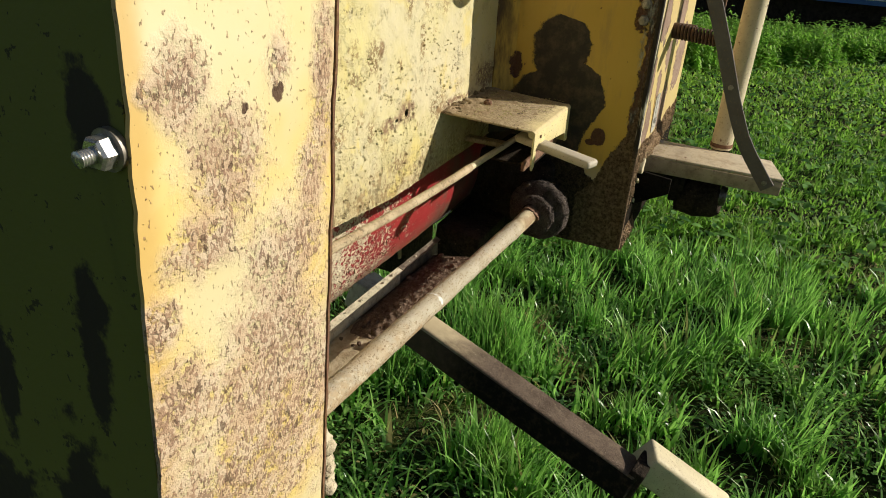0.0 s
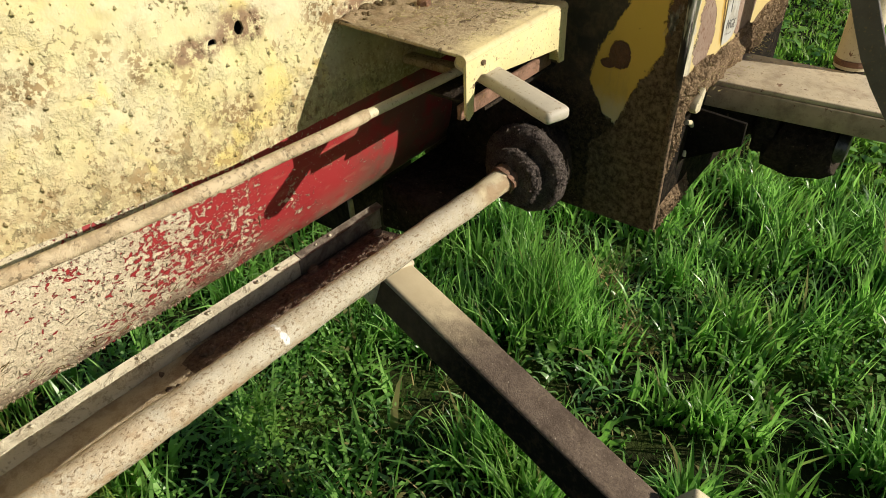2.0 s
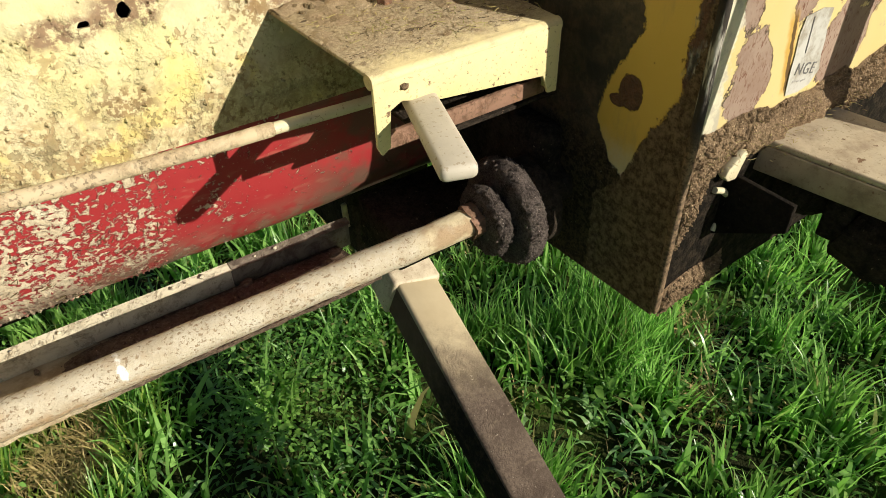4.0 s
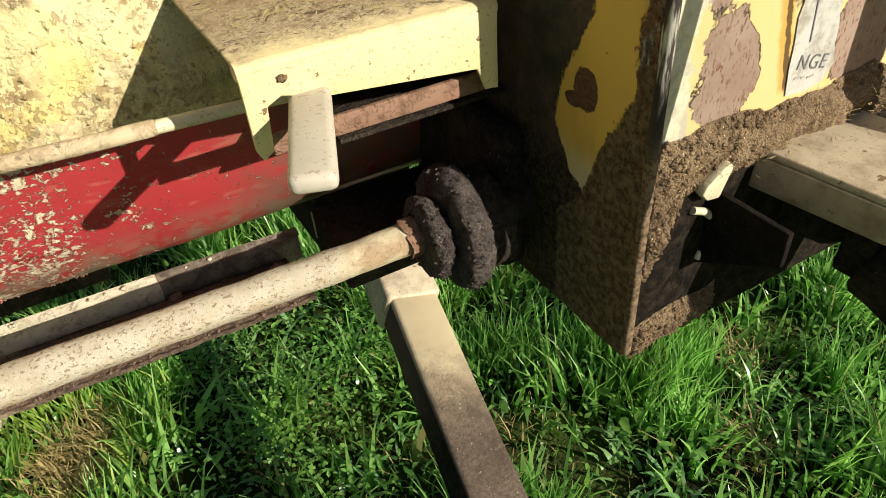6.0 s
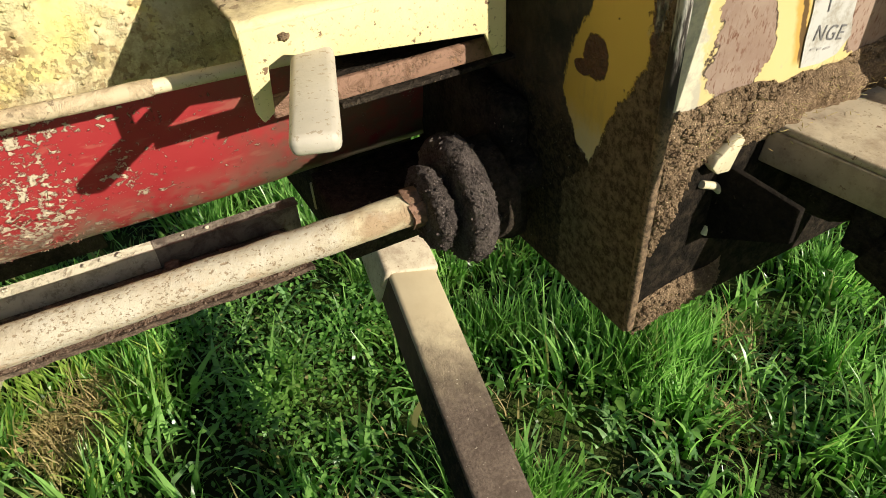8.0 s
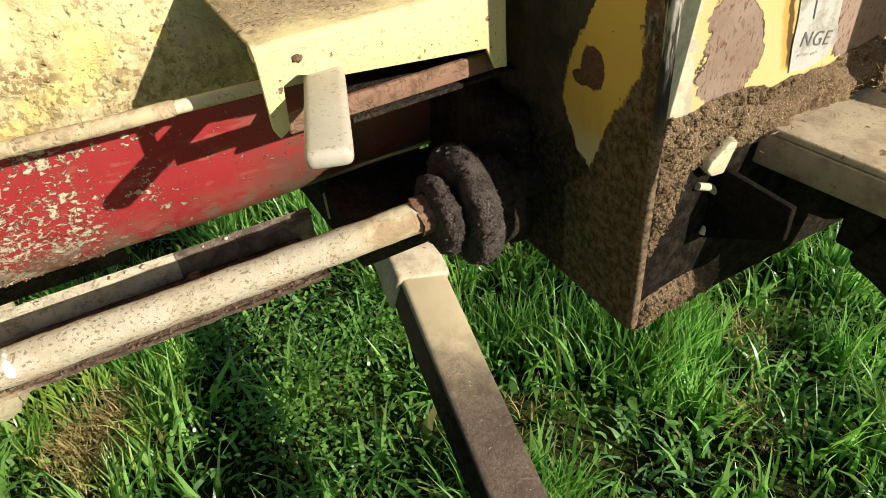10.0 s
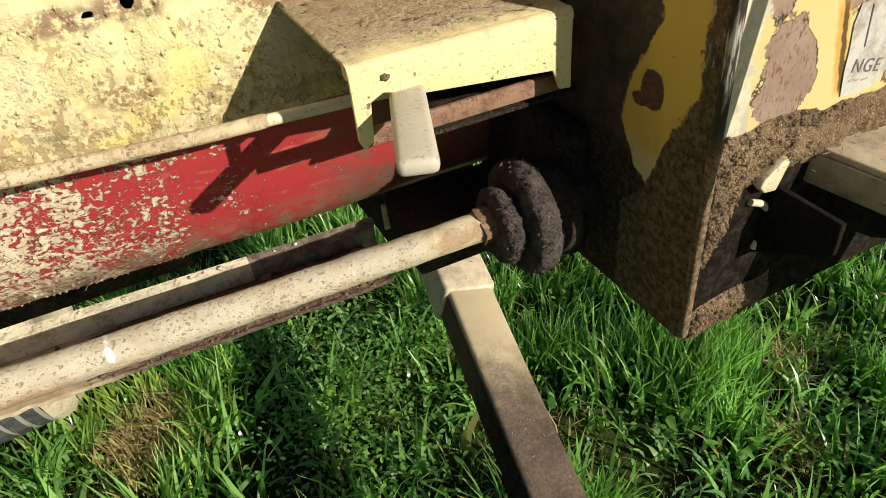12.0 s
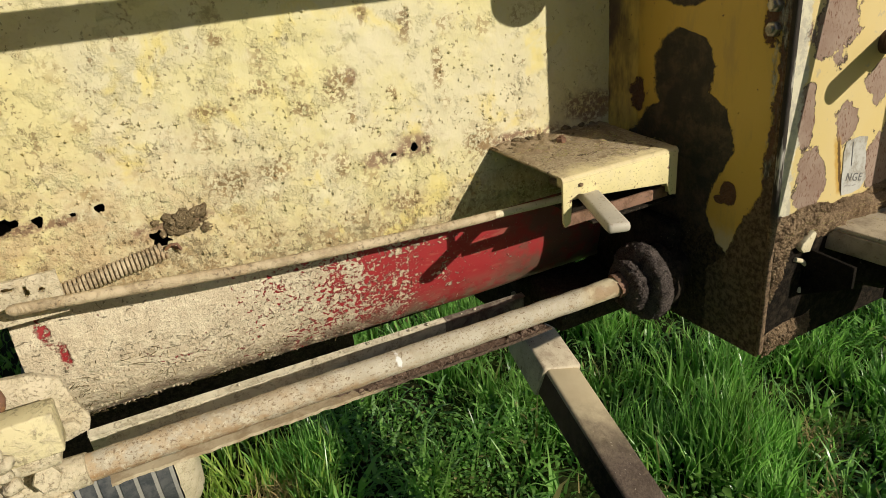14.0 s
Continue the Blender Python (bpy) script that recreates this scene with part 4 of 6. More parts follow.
def soil_sheet(x0, x1, z0, z1, high, seed, y=0.3425, skew=0.0, taper=1.0, crumbs=0):
    """A crust of granular soil on the front plate, thick in its middle and uneven."""
    bm = bmesh.new()
    nu, nv = max(8, int((x1 - x0) / 0.0022)), max(8, int((z1 - z0) / 0.0022))
    grid = []
    for i in range(nu + 1):
        col = []
        for k in range(nv + 1):
            s, t = i / nu, k / nv
            x = x0 + (x1 - x0) * s * (taper + (1 - taper) * t)
            z = z0 + (z1 - z0) * t + skew * s + 0.012 * noise.noise(Vector((x * 30, seed, t * 0.6)))
            swell = (math.sin(math.pi * t) * math.sin(math.pi * min(1, max(0, s * 6, 0)) / 2) * min(1, (1 - s) * 8)) ** 0.6
            rough = 0.7 + 0.55 * noise.noise(Vector((x * 40, z * 40, seed))) + 0.28 * noise.noise(Vector((x * 190, z * 190, seed)))
            col.append(bm.verts.new((x, y - high * swell * rough, z)))
        grid.append(col)
    for i in range(nu):
        for k in range(nv):
            bm.faces.new((grid[i][k], grid[i + 1][k], grid[i + 1][k + 1], grid[i][k + 1]))
    smooth(bm, 80)
    if crumbs:
        crumble(bm, [grid[i][k] for i in range(1, nu) for k in range(nv + 1)], crumbs, 0.0006, 0.0021, seed)
    return bm


part("soil_ridge", soil_sheet(1.486, 1.94, 0.850, 0.908, 0.007, 1, crumbs=2600), M_SOIL, column, "ridge of caked brown soil with straw in it")
part("corner_soil", soil_sheet(1.486, 1.536, 0.775, 0.880, 0.006, 4, 0.3425, taper=0.10, crumbs=500), M_SOIL, column)
part("foot_soil", soil_sheet(1.486, 1.585, 0.684, 0.722, 0.009, 7, 0.3425, 0.012, crumbs=500), M_SOIL, column)

# warning label on the front plate
label_white = Nodes("worn_white_label")
label_white.bump(label_white.noise(90, 3), 0.2, 0.001)
M_LABEL = label_white.done(label_white.mix(label_white.step(label_white.noise(38, 5, 0.75), 0.42, 0.64), (0.47, 0.46, 0.42), (0.29, 0.26, 0.21)), 0.5)
ink = Nodes("black_print")
M_INK = ink.done(ink.mix(ink.noise(300, 3), (0.05, 0.05, 0.055), (0.22, 0.21, 0.20)), 0.6)
faint = Nodes("faded_print")
M_FAINT = faint.done(faint.mix(faint.noise(500, 3), (0.20, 0.19, 0.18), (0.44, 0.42, 0.38)), 0.6)
decal = thing("warning_label", (1.645, 0.342, 0.915), "worn white warning label with black print on the peeling plate", "label")
part("sheet", prism([(1.617, 0.908), (1.640, 0.906), (1.658, 0.909), (1.669, 0.922), (1.663, 0.938), (1.661, 0.955), (1.657, 0.968), (1.658, 0.986), (1.640, 0.990), (1.612, 0.988), (1.609, 0.972), (1.612, 0.952), (1.613, 0.932)], "y", 0.3424, -0.0006), M_LABEL, decal)
text = bpy.data.curves.new("NGE", "FONT")
text.body, text.size, text.extrude, text.space_character = "NGE", 0.0170, 0.0001, 1.18
word = new("lettering", text)
word.data.materials.append(M_INK)
word.parent = decal
word.matrix_parent_inverse = decal.matrix_basis.inverted()
word.matrix_basis = pose(1.6205, 0.3414, 0.929, 90, 0, 0) @ Matrix.Rotation(radians(-12), 4, "Z")
part("printed_line", prism([(1.6290, 0.949), (1.6303, 0.949), (1.6265, 0.985), (1.6252, 0.985)], "y", 0.3412, 0.0004), M_INK, decal)
for x0, x1 in ((1.622, 1.628), (1.630, 1.635), (1.638, 1.646)):
    part("small_print", box(x0, x1, 0.3413, 0.3416, 0.9205 - 0.21 * (x0 - 1.622), 0.9222 - 0.21 * (x0 - 1.622)), M_FAINT, decal, "faded small print")

# ---- bracket hood under the column ----
def hood_slope(bm):
    """Lifts the hood's top a little towards the panel and skews its end."""
    for v in bm.verts:
        f = max(0.0, min(1.0, (v.co.y - 0.474) / 0.176))
        v.co.z += 0.008 * f
        v.co.x -= 0.006 * f * max(0.0, (1.434 - v.co.x) / 0.204)
    return bm


hood = thing("bracket_hood", (1.33, 0.56, 0.91), "bent yellow sheet hood dusted with dirt, bolted to the panel", "bracket")
part("top_sheet", roughen(hood_slope(box(1.230, 1.434, 0.478, 0.650, 0.988, 0.992, 0.0015)), 0.0007, 25), M_DUSTY, hood, "yellow top caked with brown dust")
dust = bmesh.new()
DX, DY = 60, 42
rows_ = [[dust.verts.new((1.232 + 0.200 * i / DX, 0.478 + 0.168 * k / DY,
          0.9912 + 0.0045 * max(0, noise.noise(Vector((i * 0.21, k * 0.21, 4))) + 0.35 * noise.noise(Vector((i * 0.9, k * 0.9, 9))) + 0.9 * (k / DY - 0.45)) * min(1, k / 6))) for k in range(DY + 1)] for i in range(DX + 1)]
for i in range(DX):
    for k in range(DY):
        dust.faces.new((rows_[i][k], rows_[i + 1][k], rows_[i + 1][k + 1], rows_[i][k + 1]))
part("dust_layer", smooth(hood_slope(dust), 60), M_DIRT, hood, "brown dust layer")
lip_outline = [(1.230, 0.988), (1.230, 0.929), (1.234, 0.920), (1.243, 0.926), (1.245, 0.959), (1.256, 0.964), (1.293, 0.954), (1.414, 0.941), (1.421, 0.922), (1.432, 0.922), (1.434, 0.988)]
part("front_lip", roughen(prism(lip_outline, "y", 0.4725, 0.004, 0.0012), 0.001, 40), M_BRACKET, hood, "yellow front lip with a torn lower edge")
part("fold", hood_slope(tube([(1.2300 + 0.0102 * i, 0.4790, 0.9858) for i in range(21)], 0.0064, 20)), M_DUSTY, hood)
part("rust_bar", box(1.246, 1.436, 0.492, 0.498, 0.911, 0.928, 0.0015), M_PRIMER, hood, "rust-brown flat bar")
part("inner_web", box(1.300, 1.46, 0.498, 0.60, 0.900, 0.904, 0.001), M_DARK, hood)
part("right_end", box(1.4300, 1.4340, 0.474, 0.50, 0.920, 0.988, 0.001), M_BRACKET, hood)
part("peg", box(1.266, 1.296, 0.366, 0.53, 0.938, 0.952, 0.0055, 3, Matrix.Translation((1.294, 0.523, 0.966)) @ Matrix.Rotation(radians(-20), 4, "Z") @ Matrix.Rotation(radians(2), 4, "X") @ Matrix.Translation((-1.281, -0.53, -0.953))), M_PEG, hood, "cream flat steel peg with rounded end")
part("hood_bolt", nut((1.322, 0.600, 0.997), (0, 0, 1), 0.014, 0.007, 0.004, 0.004), M_RUST, hood)
random.seed(14)
for i in range(26):
    d = random.random()
    part("dirt_crumb", roughen(clod((1.228 + 0.19 * random.random(), 0.645 - 0.035 * d * d, 1.001 - 0.003 * d), 0.003 + 0.006 * (1 - d) * random.random(), 2.3 * i, 0.9), 0.0025, 190, i), M_LUMP, hood)
part("lip_plug", clod((1.259, 0.472, 0.977), 0.004, 2.0, 0.5), M_SOIL, hood)

# ---- red trough ----
trough = thing("auger_trough", (1.0, 0.80, 0.72), "red painted half-round trough splashed with dried cream slurry", "trough")


def trough_sheet(x0, x1):
    cy, cz, r = 0.800, 0.865, 0.141  # it grows a little deeper towards the column
    bm = bmesh.new()
    nx, na = 150, 26
    grid = []
    for i in range(nx + 1):
        x = x0 + (x1 - x0) * i / nx
        col = []
        for k in range(na + 1):
            a = radians(-25 + 200 * k / na)
            deep, wall = max(0.0, min(1.0, (x - 0.70) / 0.50)), max(0.0, min(1.0, (math.degrees(a) - 12) / 34))
            rr = r + wall * (0.013 + 0.014 * deep) + 0.0010 * noise.noise(Vector((x * 40, k * 0.5, 2))) + 0.0025 * max(0, noise.noise(Vector((x * 55, k * 0.9, 8)))) * max(0, min(1, (1.15 - x) * 3))
            col.append(bm.verts.new((x, cy - rr * math.cos(a), cz - rr * math.sin(a))))
        grid.append(col)
    for i in range(nx):
        for k in range(na):
            bm.faces.new((grid[i][k], grid[i + 1][k], grid[i + 1][k + 1], grid[i][k + 1]))
    ring = bmesh.ops.extrude_face_region(bm, geom=bm.faces[:])
    for v in [v for v in ring["geom"] if isinstance(v, bmesh.types.BMVert)]:
        d = Vector((0, cy - v.co.y, cz - v.co.z)).normalized()
        v.co += d * 0.004
    bmesh.ops.recalc_face_normals(bm, faces=bm.faces[:])
    smooth(bm, 50)
    stuck = [v for col in grid for v in col[5:16] if v.co.x < 1.08 and noise.noise(Vector((v.co.x * 30, v.co.z * 30, 6))) > -0.1]
    return crumble(bm, stuck, 1500, 0.0007, 0.0024, 17)


part("trough_sheet", trough_sheet(0.548, 1.478), M_RED, trough)
part("end_disc", tube([(0.552, 0.80, 0.865), (0.556, 0.80, 0.865)], 0.136, 40), M_RUST, trough)

# added black boards: they stand in for the shade behind the trough's gap
cross = thing("gap_shade_board", (0.95, 1.02, 0.55), "added black board standing in for the shade under the trough", "beam")
part("web", roughen(box(0.44, 1.478, 1.000, 1.012, 0.548, 0.665, 0.003), 0.002, 20), M_DARK, cross)
part("web_plate", roughen(box(0.44, 1.06, 1.002, 1.010, 0.517, 0.550, 0.002), 0.001, 20), M_DARK, cross)
part("web_end", roughen(box(0.44, 0.665, 1.003, 1.009, 0.485, 0.518, 0.002), 0.001, 20), M_DARK, cross)
part("flange", roughen(box(0.44, 1.478, 1.012, 1.075, 0.548, 0.560, 0.003), 0.002, 20), M_DARK, cross)

rod = thing("rod", (0.9, 0.60, 0.93), "mud-coated round steel rod along the top of the trough", "rod")
ROD = [(0.580, 0.976), (0.66, 0.968), (0.74, 0.959), (0.82, 0.950), (0.90, 0.943), (0.98, 0.937), (1.06, 0.932), (1.12, 0.929), (1.174, 0.927)]
part("bar", roughen(tube([(0.574, 0.566, 0.977)] + [(x, 0.565, z) for x, z in ROD] + [(1.179, 0.565, 0.927)], [0.004] + [0.0068] * len(ROD) + [0.005], 14), 0.0012, 60), M_ROD, rod)
part("bare_bar", tube([(1.175, 0.565, 0.927), (1.30, 0.564, 0.922), (1.45, 0.562, 0.917)], 0.0058, 12), M_CREAM, rod)
for x, z in ((1.33, 0.921),):
    part("rod_clip", box(x, x + 0.02, 0.560, 0.652, z - 0.006, z + 0.004, 0.002), M_ROD, rod)

# ---- pipe with its angle tray ----
pipe = thing("tension_pipe", (0.95, 0.54, 0.73), "cream steel pipe spattered with mud, a bent tray behind it", "pipe")
PIPE_Y, PIPE_Z = 0.505, 0.780


def pipe_at(x):
    return (x, PIPE_Y + 0.072 * (1.36 - x), PIPE_Z - 0.030 * (1.36 - x))


def pipe_radius(x):
    return 0.0160 + 0.0015 * min(1, max(0, (1.12 - x) / 0.3))


def tray_at(x, f):
    """A point of the tray's floor, from its front edge (f = 0), under and behind the pipe, to the foot of the lip (f = 1)."""
    cx, cy, cz = pipe_at(x)
    return Vector((x, cy + 0.045, cz - 0.066)).lerp(Vector((x, 0.672, 0.684 + 0.026 * (1.285 - x))), f)


def tray_sheet():
    """The tray's floor, dented, 4 mm thick, its front edge ragged with dried mud."""
    bm = bmesh.new()
    rows = []
    for i in range(180):
        x = 0.60 + 0.665 * i / 179
        rag = 0.030 * noise.noise(Vector((x * 18, 2, 5))) + 0.040 * noise.noise(Vector((x * 75, 4, 1)))
        rows.append([bm.verts.new(tray_at(x, k / 12 if k else rag) + Vector((0, 0, 0.0015 * noise.noise(Vector((x * 30, k, 3)))))) for k in range(13)])
    for p, q in zip(rows, rows[1:]):
        for k in range(12):
            bm.faces.new((p[k], q[k], q[k + 1], p[k + 1]))
    ring = bmesh.ops.extrude_face_region(bm, geom=bm.faces[:])
    bmesh.ops.translate(bm, verts=[v for v in ring["geom"] if isinstance(v, bmesh.types.BMVert)], vec=(0, 0, -0.005))
    bmesh.ops.recalc_face_normals(bm, faces=bm.faces[:])
    return smooth(bm, 50)


def tilted(bm):
    """Lifts the tray a little towards its free end."""
    for v in bm.verts:
        v.co.z += 0.026 * (1.285 - v.co.x)
    return bm


part("tube", roughen(tube([pipe_at(0.50 + 0.857 * i / 60) for i in range(61)], [pipe_radius(0.50 + 0.857 * i / 60) for i in range(61)], 28), 0.0014, 45), M_PIPE, pipe)
part("tray_lip", roughen(tilted(prism([(0.666, 0.712), (0.678, 0.717), (0.678, 0.676), (0.672, 0.676), (0.672, 0.708)], "x", 0.585, 0.545)), 0.0015, 30), M_LIP, pipe, "upright lip with a pale top edge")
part("muddy_lip", roughen(tilted(prism([(0.666, 0.712), (0.678, 0.717), (0.678, 0.676), (0.672, 0.676), (0.672, 0.708)], "x", 1.130, 0.155)), 0.002, 40), M_MUDLIP, pipe, "dark muddy end of the lip")
part("tray_floor", tray_sheet(), tray_floor(), pipe, "cream tray floor with brown dirt heaped along part of it")
heap = bmesh.new()
rings = []
for i in range(111):
    x = 0.935 + 0.325 * i / 110
    big = math.sin(math.pi * i / 110) ** 0.4 * (0.75 + 0.6 * noise.noise(Vector((x * 25, 3, 3))))
    rings.append([heap.verts.new(tray_at(x, 0.02 + 0.93 * k / 17) + Vector((0, 0, -0.001 + 0.012 * big * math.sin(math.pi * (k + 0.5) / 18) ** 0.6 * (1 + 0.5 * noise.noise(Vector((x * 90, k * 0.6, 6))))))) for k in range(18)])
for p, q in zip(rings, rings[1:]):
    for k in range(17):
        heap.faces.new((p[k], q[k], q[k + 1], p[k + 1]))
crumble(heap, list(heap.verts), 1100, 0.0008, 0.003, 9)
part("soil_bank", heap, M_HEAP, pipe, "brown soil lying in the tray")
part("end_collar", roughen(tube([(1.346, PIPE_Y, PIPE_Z), (1.364, PIPE_Y, PIPE_Z)], 0.0180, 32), 0.0060, 120), M_PRIMER, pipe, "rusty ragged pipe end")
random.seed(5)
for i in range(14):
    x = 0.62 + 0.60 * random.random()
    part("crumb", roughen(clod((x, 0.671, 0.7165 + 0.026 * (1.285 - x)), 0.0012 + 0.0016 * random.random(), i * 1.3, 0.9), 0.001, 300, i), M_LIP, pipe)
for i in range(70):
    x = 0.90 + 0.35 * random.random()
    place = tray_at(x, random.uniform(0.1, 0.9)) + Vector((0, 0, 0.004))
    part("dirt_clod", roughen(clod(place, 0.003 + 0.006 * random.random() ** 2, i * 0.7, 0.9), 0.0015, 180, i), M_HEAP, pipe)

# ---- rubber-like muddy joint between pipe and column ----
joint = thing("shaft_joint", (1.43, PIPE_Y, 0.70), "two black muddy flanges on a shaft joint", "shaft joint")


def flange(x0, x1, r, seed):
    """A round-edged disc under a granular crust, drawn in to a hub on both sides."""
    n = 16
    xs = [x0 + (x1 - x0) * (0.5 - 0.5 * math.cos(math.pi * i / n)) for i in range(n + 1)]
    half = (x1 - x0) / 2
    rs = [r - half + half * math.sqrt(max(0.0, 1 - ((x - x0 - half) / half) ** 2)) for x in xs]
    bm = tube([(x0 - 0.001, PIPE_Y - 0.004, PIPE_Z - 0.004)] + [(x, PIPE_Y - 0.004, PIPE_Z - 0.004) for x in xs], [r * 0.5] + rs, 96)
    roughen(bm, 0.0022, 45, seed)
    roughen(bm, 0.0016, 160, seed)
    roughen(bm, 0.0012, 420, seed)
    return crumble(bm, list(bm.verts), 420, 0.0007, 0.0022, seed)


part("small_flange", flange(1.360, 1.377, 0.041, 1), M_BLACKSOIL, joint)
part("large_flange", flange(1.384, 1.411, 0.063, 5), M_BLACKSOIL, joint)
part("flange_groove", roughen(tube([(1.408, PIPE_Y - 0.004, PIPE_Z - 0.004), (1.435, PIPE_Y - 0.004, PIPE_Z - 0.004)], 0.052, 32), 0.004, 60), M_DARK, joint)
part("hub", roughen(tube([(1.36, PIPE_Y, PIPE_Z), (1.482, PIPE_Y, PIPE_Z)], 0.022, 20), 0.003, 60), M_DARK, joint)
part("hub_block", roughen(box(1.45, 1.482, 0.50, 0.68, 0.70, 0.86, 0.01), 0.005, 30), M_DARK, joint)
# black blocks added to fill the dark, shaded gap behind the joint
part("gap_filler", roughen(prism([(0.590, 0.722), (0.690, 0.735), (0.700, 0.650), (0.600, 0.660)], "x", 1.312, 0.172, 0.006), 0.004, 30), M_DARK, joint, "black bar filling the dark gap behind the joint")
part("gap_filler_foot", roughen(box(1.345, 1.482, 0.78, 0.98, 0.56, 0.68, 0.006), 0.005, 25), M_DARK, joint)
part("carrier_lug", roughen(box(1.335, 1.392, 0.790, 0.797, 0.606, 0.650, 0.003), 0.002, 60), M_ARMSIDE, joint, "dusty lug with a bolt hole")
part("lug_bolt", nut((1.352, 0.790, 0.632), (0, -1, 0), 0.012, 0.005), M_DARKRUST, joint)

# ---- left end of the pipe: lever, bolts, spring ----
def punched(x0, x1, z0, z1, y, thick, holes):
    """An upright plate with ragged holes through it."""
    bm = bmesh.new()
    nx, nz = int((x1 - x0) / 0.0014), int((z1 - z0) / 0.0014)
    grid = [[bm.verts.new((x0 + (x1 - x0) * i / nx, y + 0.0008 * noise.noise(Vector((i * 0.2, k * 0.2, 3))), z0 + (z1 - z0) * k / nz)) for k in range(nz + 1)] for i in range(nx + 1)]
    for i in range(nx):
        for k in range(nz):
            c = (grid[i][k].co + grid[i + 1][k + 1].co) / 2
            wob = 1 + 0.6 * noise.noise(Vector((c.x * 190, 1, c.z * 190)))
            if not any(((c.x - a) / r) ** 2 + ((c.z - b) / q) ** 2 < wob for a, b, r, q in holes):
                bm.faces.new((grid[i][k], grid[i + 1][k], grid[i + 1][k + 1], grid[i][k + 1]))
    ring = bmesh.ops.extrude_face_region(bm, geom=bm.faces[:])
    bmesh.ops.translate(bm, verts=[v for v in ring["geom"] if isinstance(v, bmesh.types.BMVert)], vec=(0, thick, 0))
    bmesh.ops.recalc_face_normals(bm, faces=bm.faces[:])
    return smooth(bm, 50)


lever = thing("tensioner_bracket", (0.55, 0.55, 0.74), "slurry-caked bracket with bolts at the pipe end", "bracket")
part("side_plate", roughen(prism([(0.500, 0.785), (0.575, 0.783), (0.602, 0.789), (0.607, 0.803), (0.596, 0.845), (0.590, 0.868), (0.566, 0.884), (0.500, 0.892)], "y", 0.590, 0.010, 0.002), 0.0022, 40), M_CLOT, lever)
part("block", roughen(box(0.49, 0.585, 0.515, 0.552, 0.818, 0.870, 0.0025), 0.0018, 45), M_FLAKE, lever, "pale yellow block with flaking paint")
part("block_fold", roughen(box(0.49, 0.577, 0.519, 0.548, 0.800, 0.8176, 0.0025), 0.0025, 50), M_CLOT, lever)
part("plate_bolt", roughen(nut((0.584, 0.590, 0.803), (0, -1, 0), 0.021, 0.012), 0.0012, 90), M_CLOT, lever)
part("pipe_bolt", roughen(nut((0.556, 0.530, 0.784), (0, -1, 0.4), 0.027, 0.014), 0.0018, 90), M_CLOT, lever)
part("pipe_cuff", roughen(tube([pipe_at(0.50), pipe_at(0.592)], [0.0225, 0.0205], 24), 0.003, 60), M_CLOT, lever)
part("rust_hook", roughen(tube([(0.50 + 0.03 * math.sin(a), 0.575, 0.875 - 0.03 * math.cos(a)) for a in [0.25 * k for k in range(10)]], 0.008, 10), 0.002, 60), M_RUST, lever, "rusty bent hook")
part("lower_plate", roughen(box(0.45, 0.57, 0.535, 0.553, 0.70, 0.745, 0.003), 0.004, 30), M_CLOT, lever)
part("hanger", punched(0.545, 0.625, 0.944, 0.996, 0.600, 0.005, [(0.574, 0.986, 0.007, 0.0028), (0.591, 0.979, 0.0030, 0.0075), (0.606, 0.978, 0.0042, 0.0028)]), M_CLOT, lever, "cream plate with worn slots")

spring = thing("tension_spring", (0.68, 0.63, 0.96), "muddy coil tension spring hooked into the panel", "spring")
A, B = Vector((0.607, 0.622, 0.957)), Vector((0.742, 0.634, 0.974))
axis = (B - A).normalized()
u = axis.cross(Vector((0, 0, 1))).normalized()
v = u.cross(axis)
coil = [A + (B - A) * i / (27 * 12) + 0.0095 * (math.cos(2 * math.pi * i / 12) * u + math.sin(2 * math.pi * i / 12) * v) for i in range(27 * 12 + 1)]
part("coil", tube(coil, 0.0021, 7), M_ROD, spring)
part("hook", tube([B + axis * 0.0, B + axis * 0.008 + v * 0.004, B + axis * 0.016 + v * 0.002, B + axis * 0.018 - v * 0.006, B + axis * 0.010 + Vector((0, 0.014, -0.004))], 0.002, 7), M_RUST, spring)
part("far_hook", tube([A, A - axis * 0.008, A - axis * 0.016 + Vector((0, -0.006, 0))], 0.002, 7), M_RUST, spring)
random.seed(31)
lumps = [(0.775, 1.004, 0.012), (0.790, 1.008, 0.010), (0.760, 1.001, 0.009), (0.740, 1.006, 0.005), (0.766, 0.991, 0.008), (0.782, 0.994, 0.007)]
lumps += [(0.772 + random.uniform(-0.028, 0.028), 1.001 + random.uniform(-0.014, 0.012), random.uniform(0.003, 0.007)) for _ in range(22)]
for i, (x, z, s) in enumerate(lumps):
    lump = roughen(roughen(clod((x, 0.647, z), s * 1.25, 1.7 * i, 0.40), s * 0.5, 95, i), s * 0.30, 230, i)
    tagged(part("dirt_clod", lump, M_LUMP), "dry brown lump of dirt stuck to the panel", "dirt", "dirt lumps on the panel")

# ---- arm, post, strap ----
arm = thing("support_arm", (1.68, 0.20, 0.81), "cream steel channel arm with caked soil at its root", "support arm")
arm_m = Matrix.Translation((1.617, 0.345, 0.868)) @ Matrix.Rotation(radians(15), 4, "Z") @ Matrix.Rotation(radians(5.0), 4, "X")
part("top_web", roughen(box(-0.018, 0.104, -0.288, 0.0, -0.007, 0.0, 0.002, 2, arm_m), 0.001, 30), M_ARM, arm)
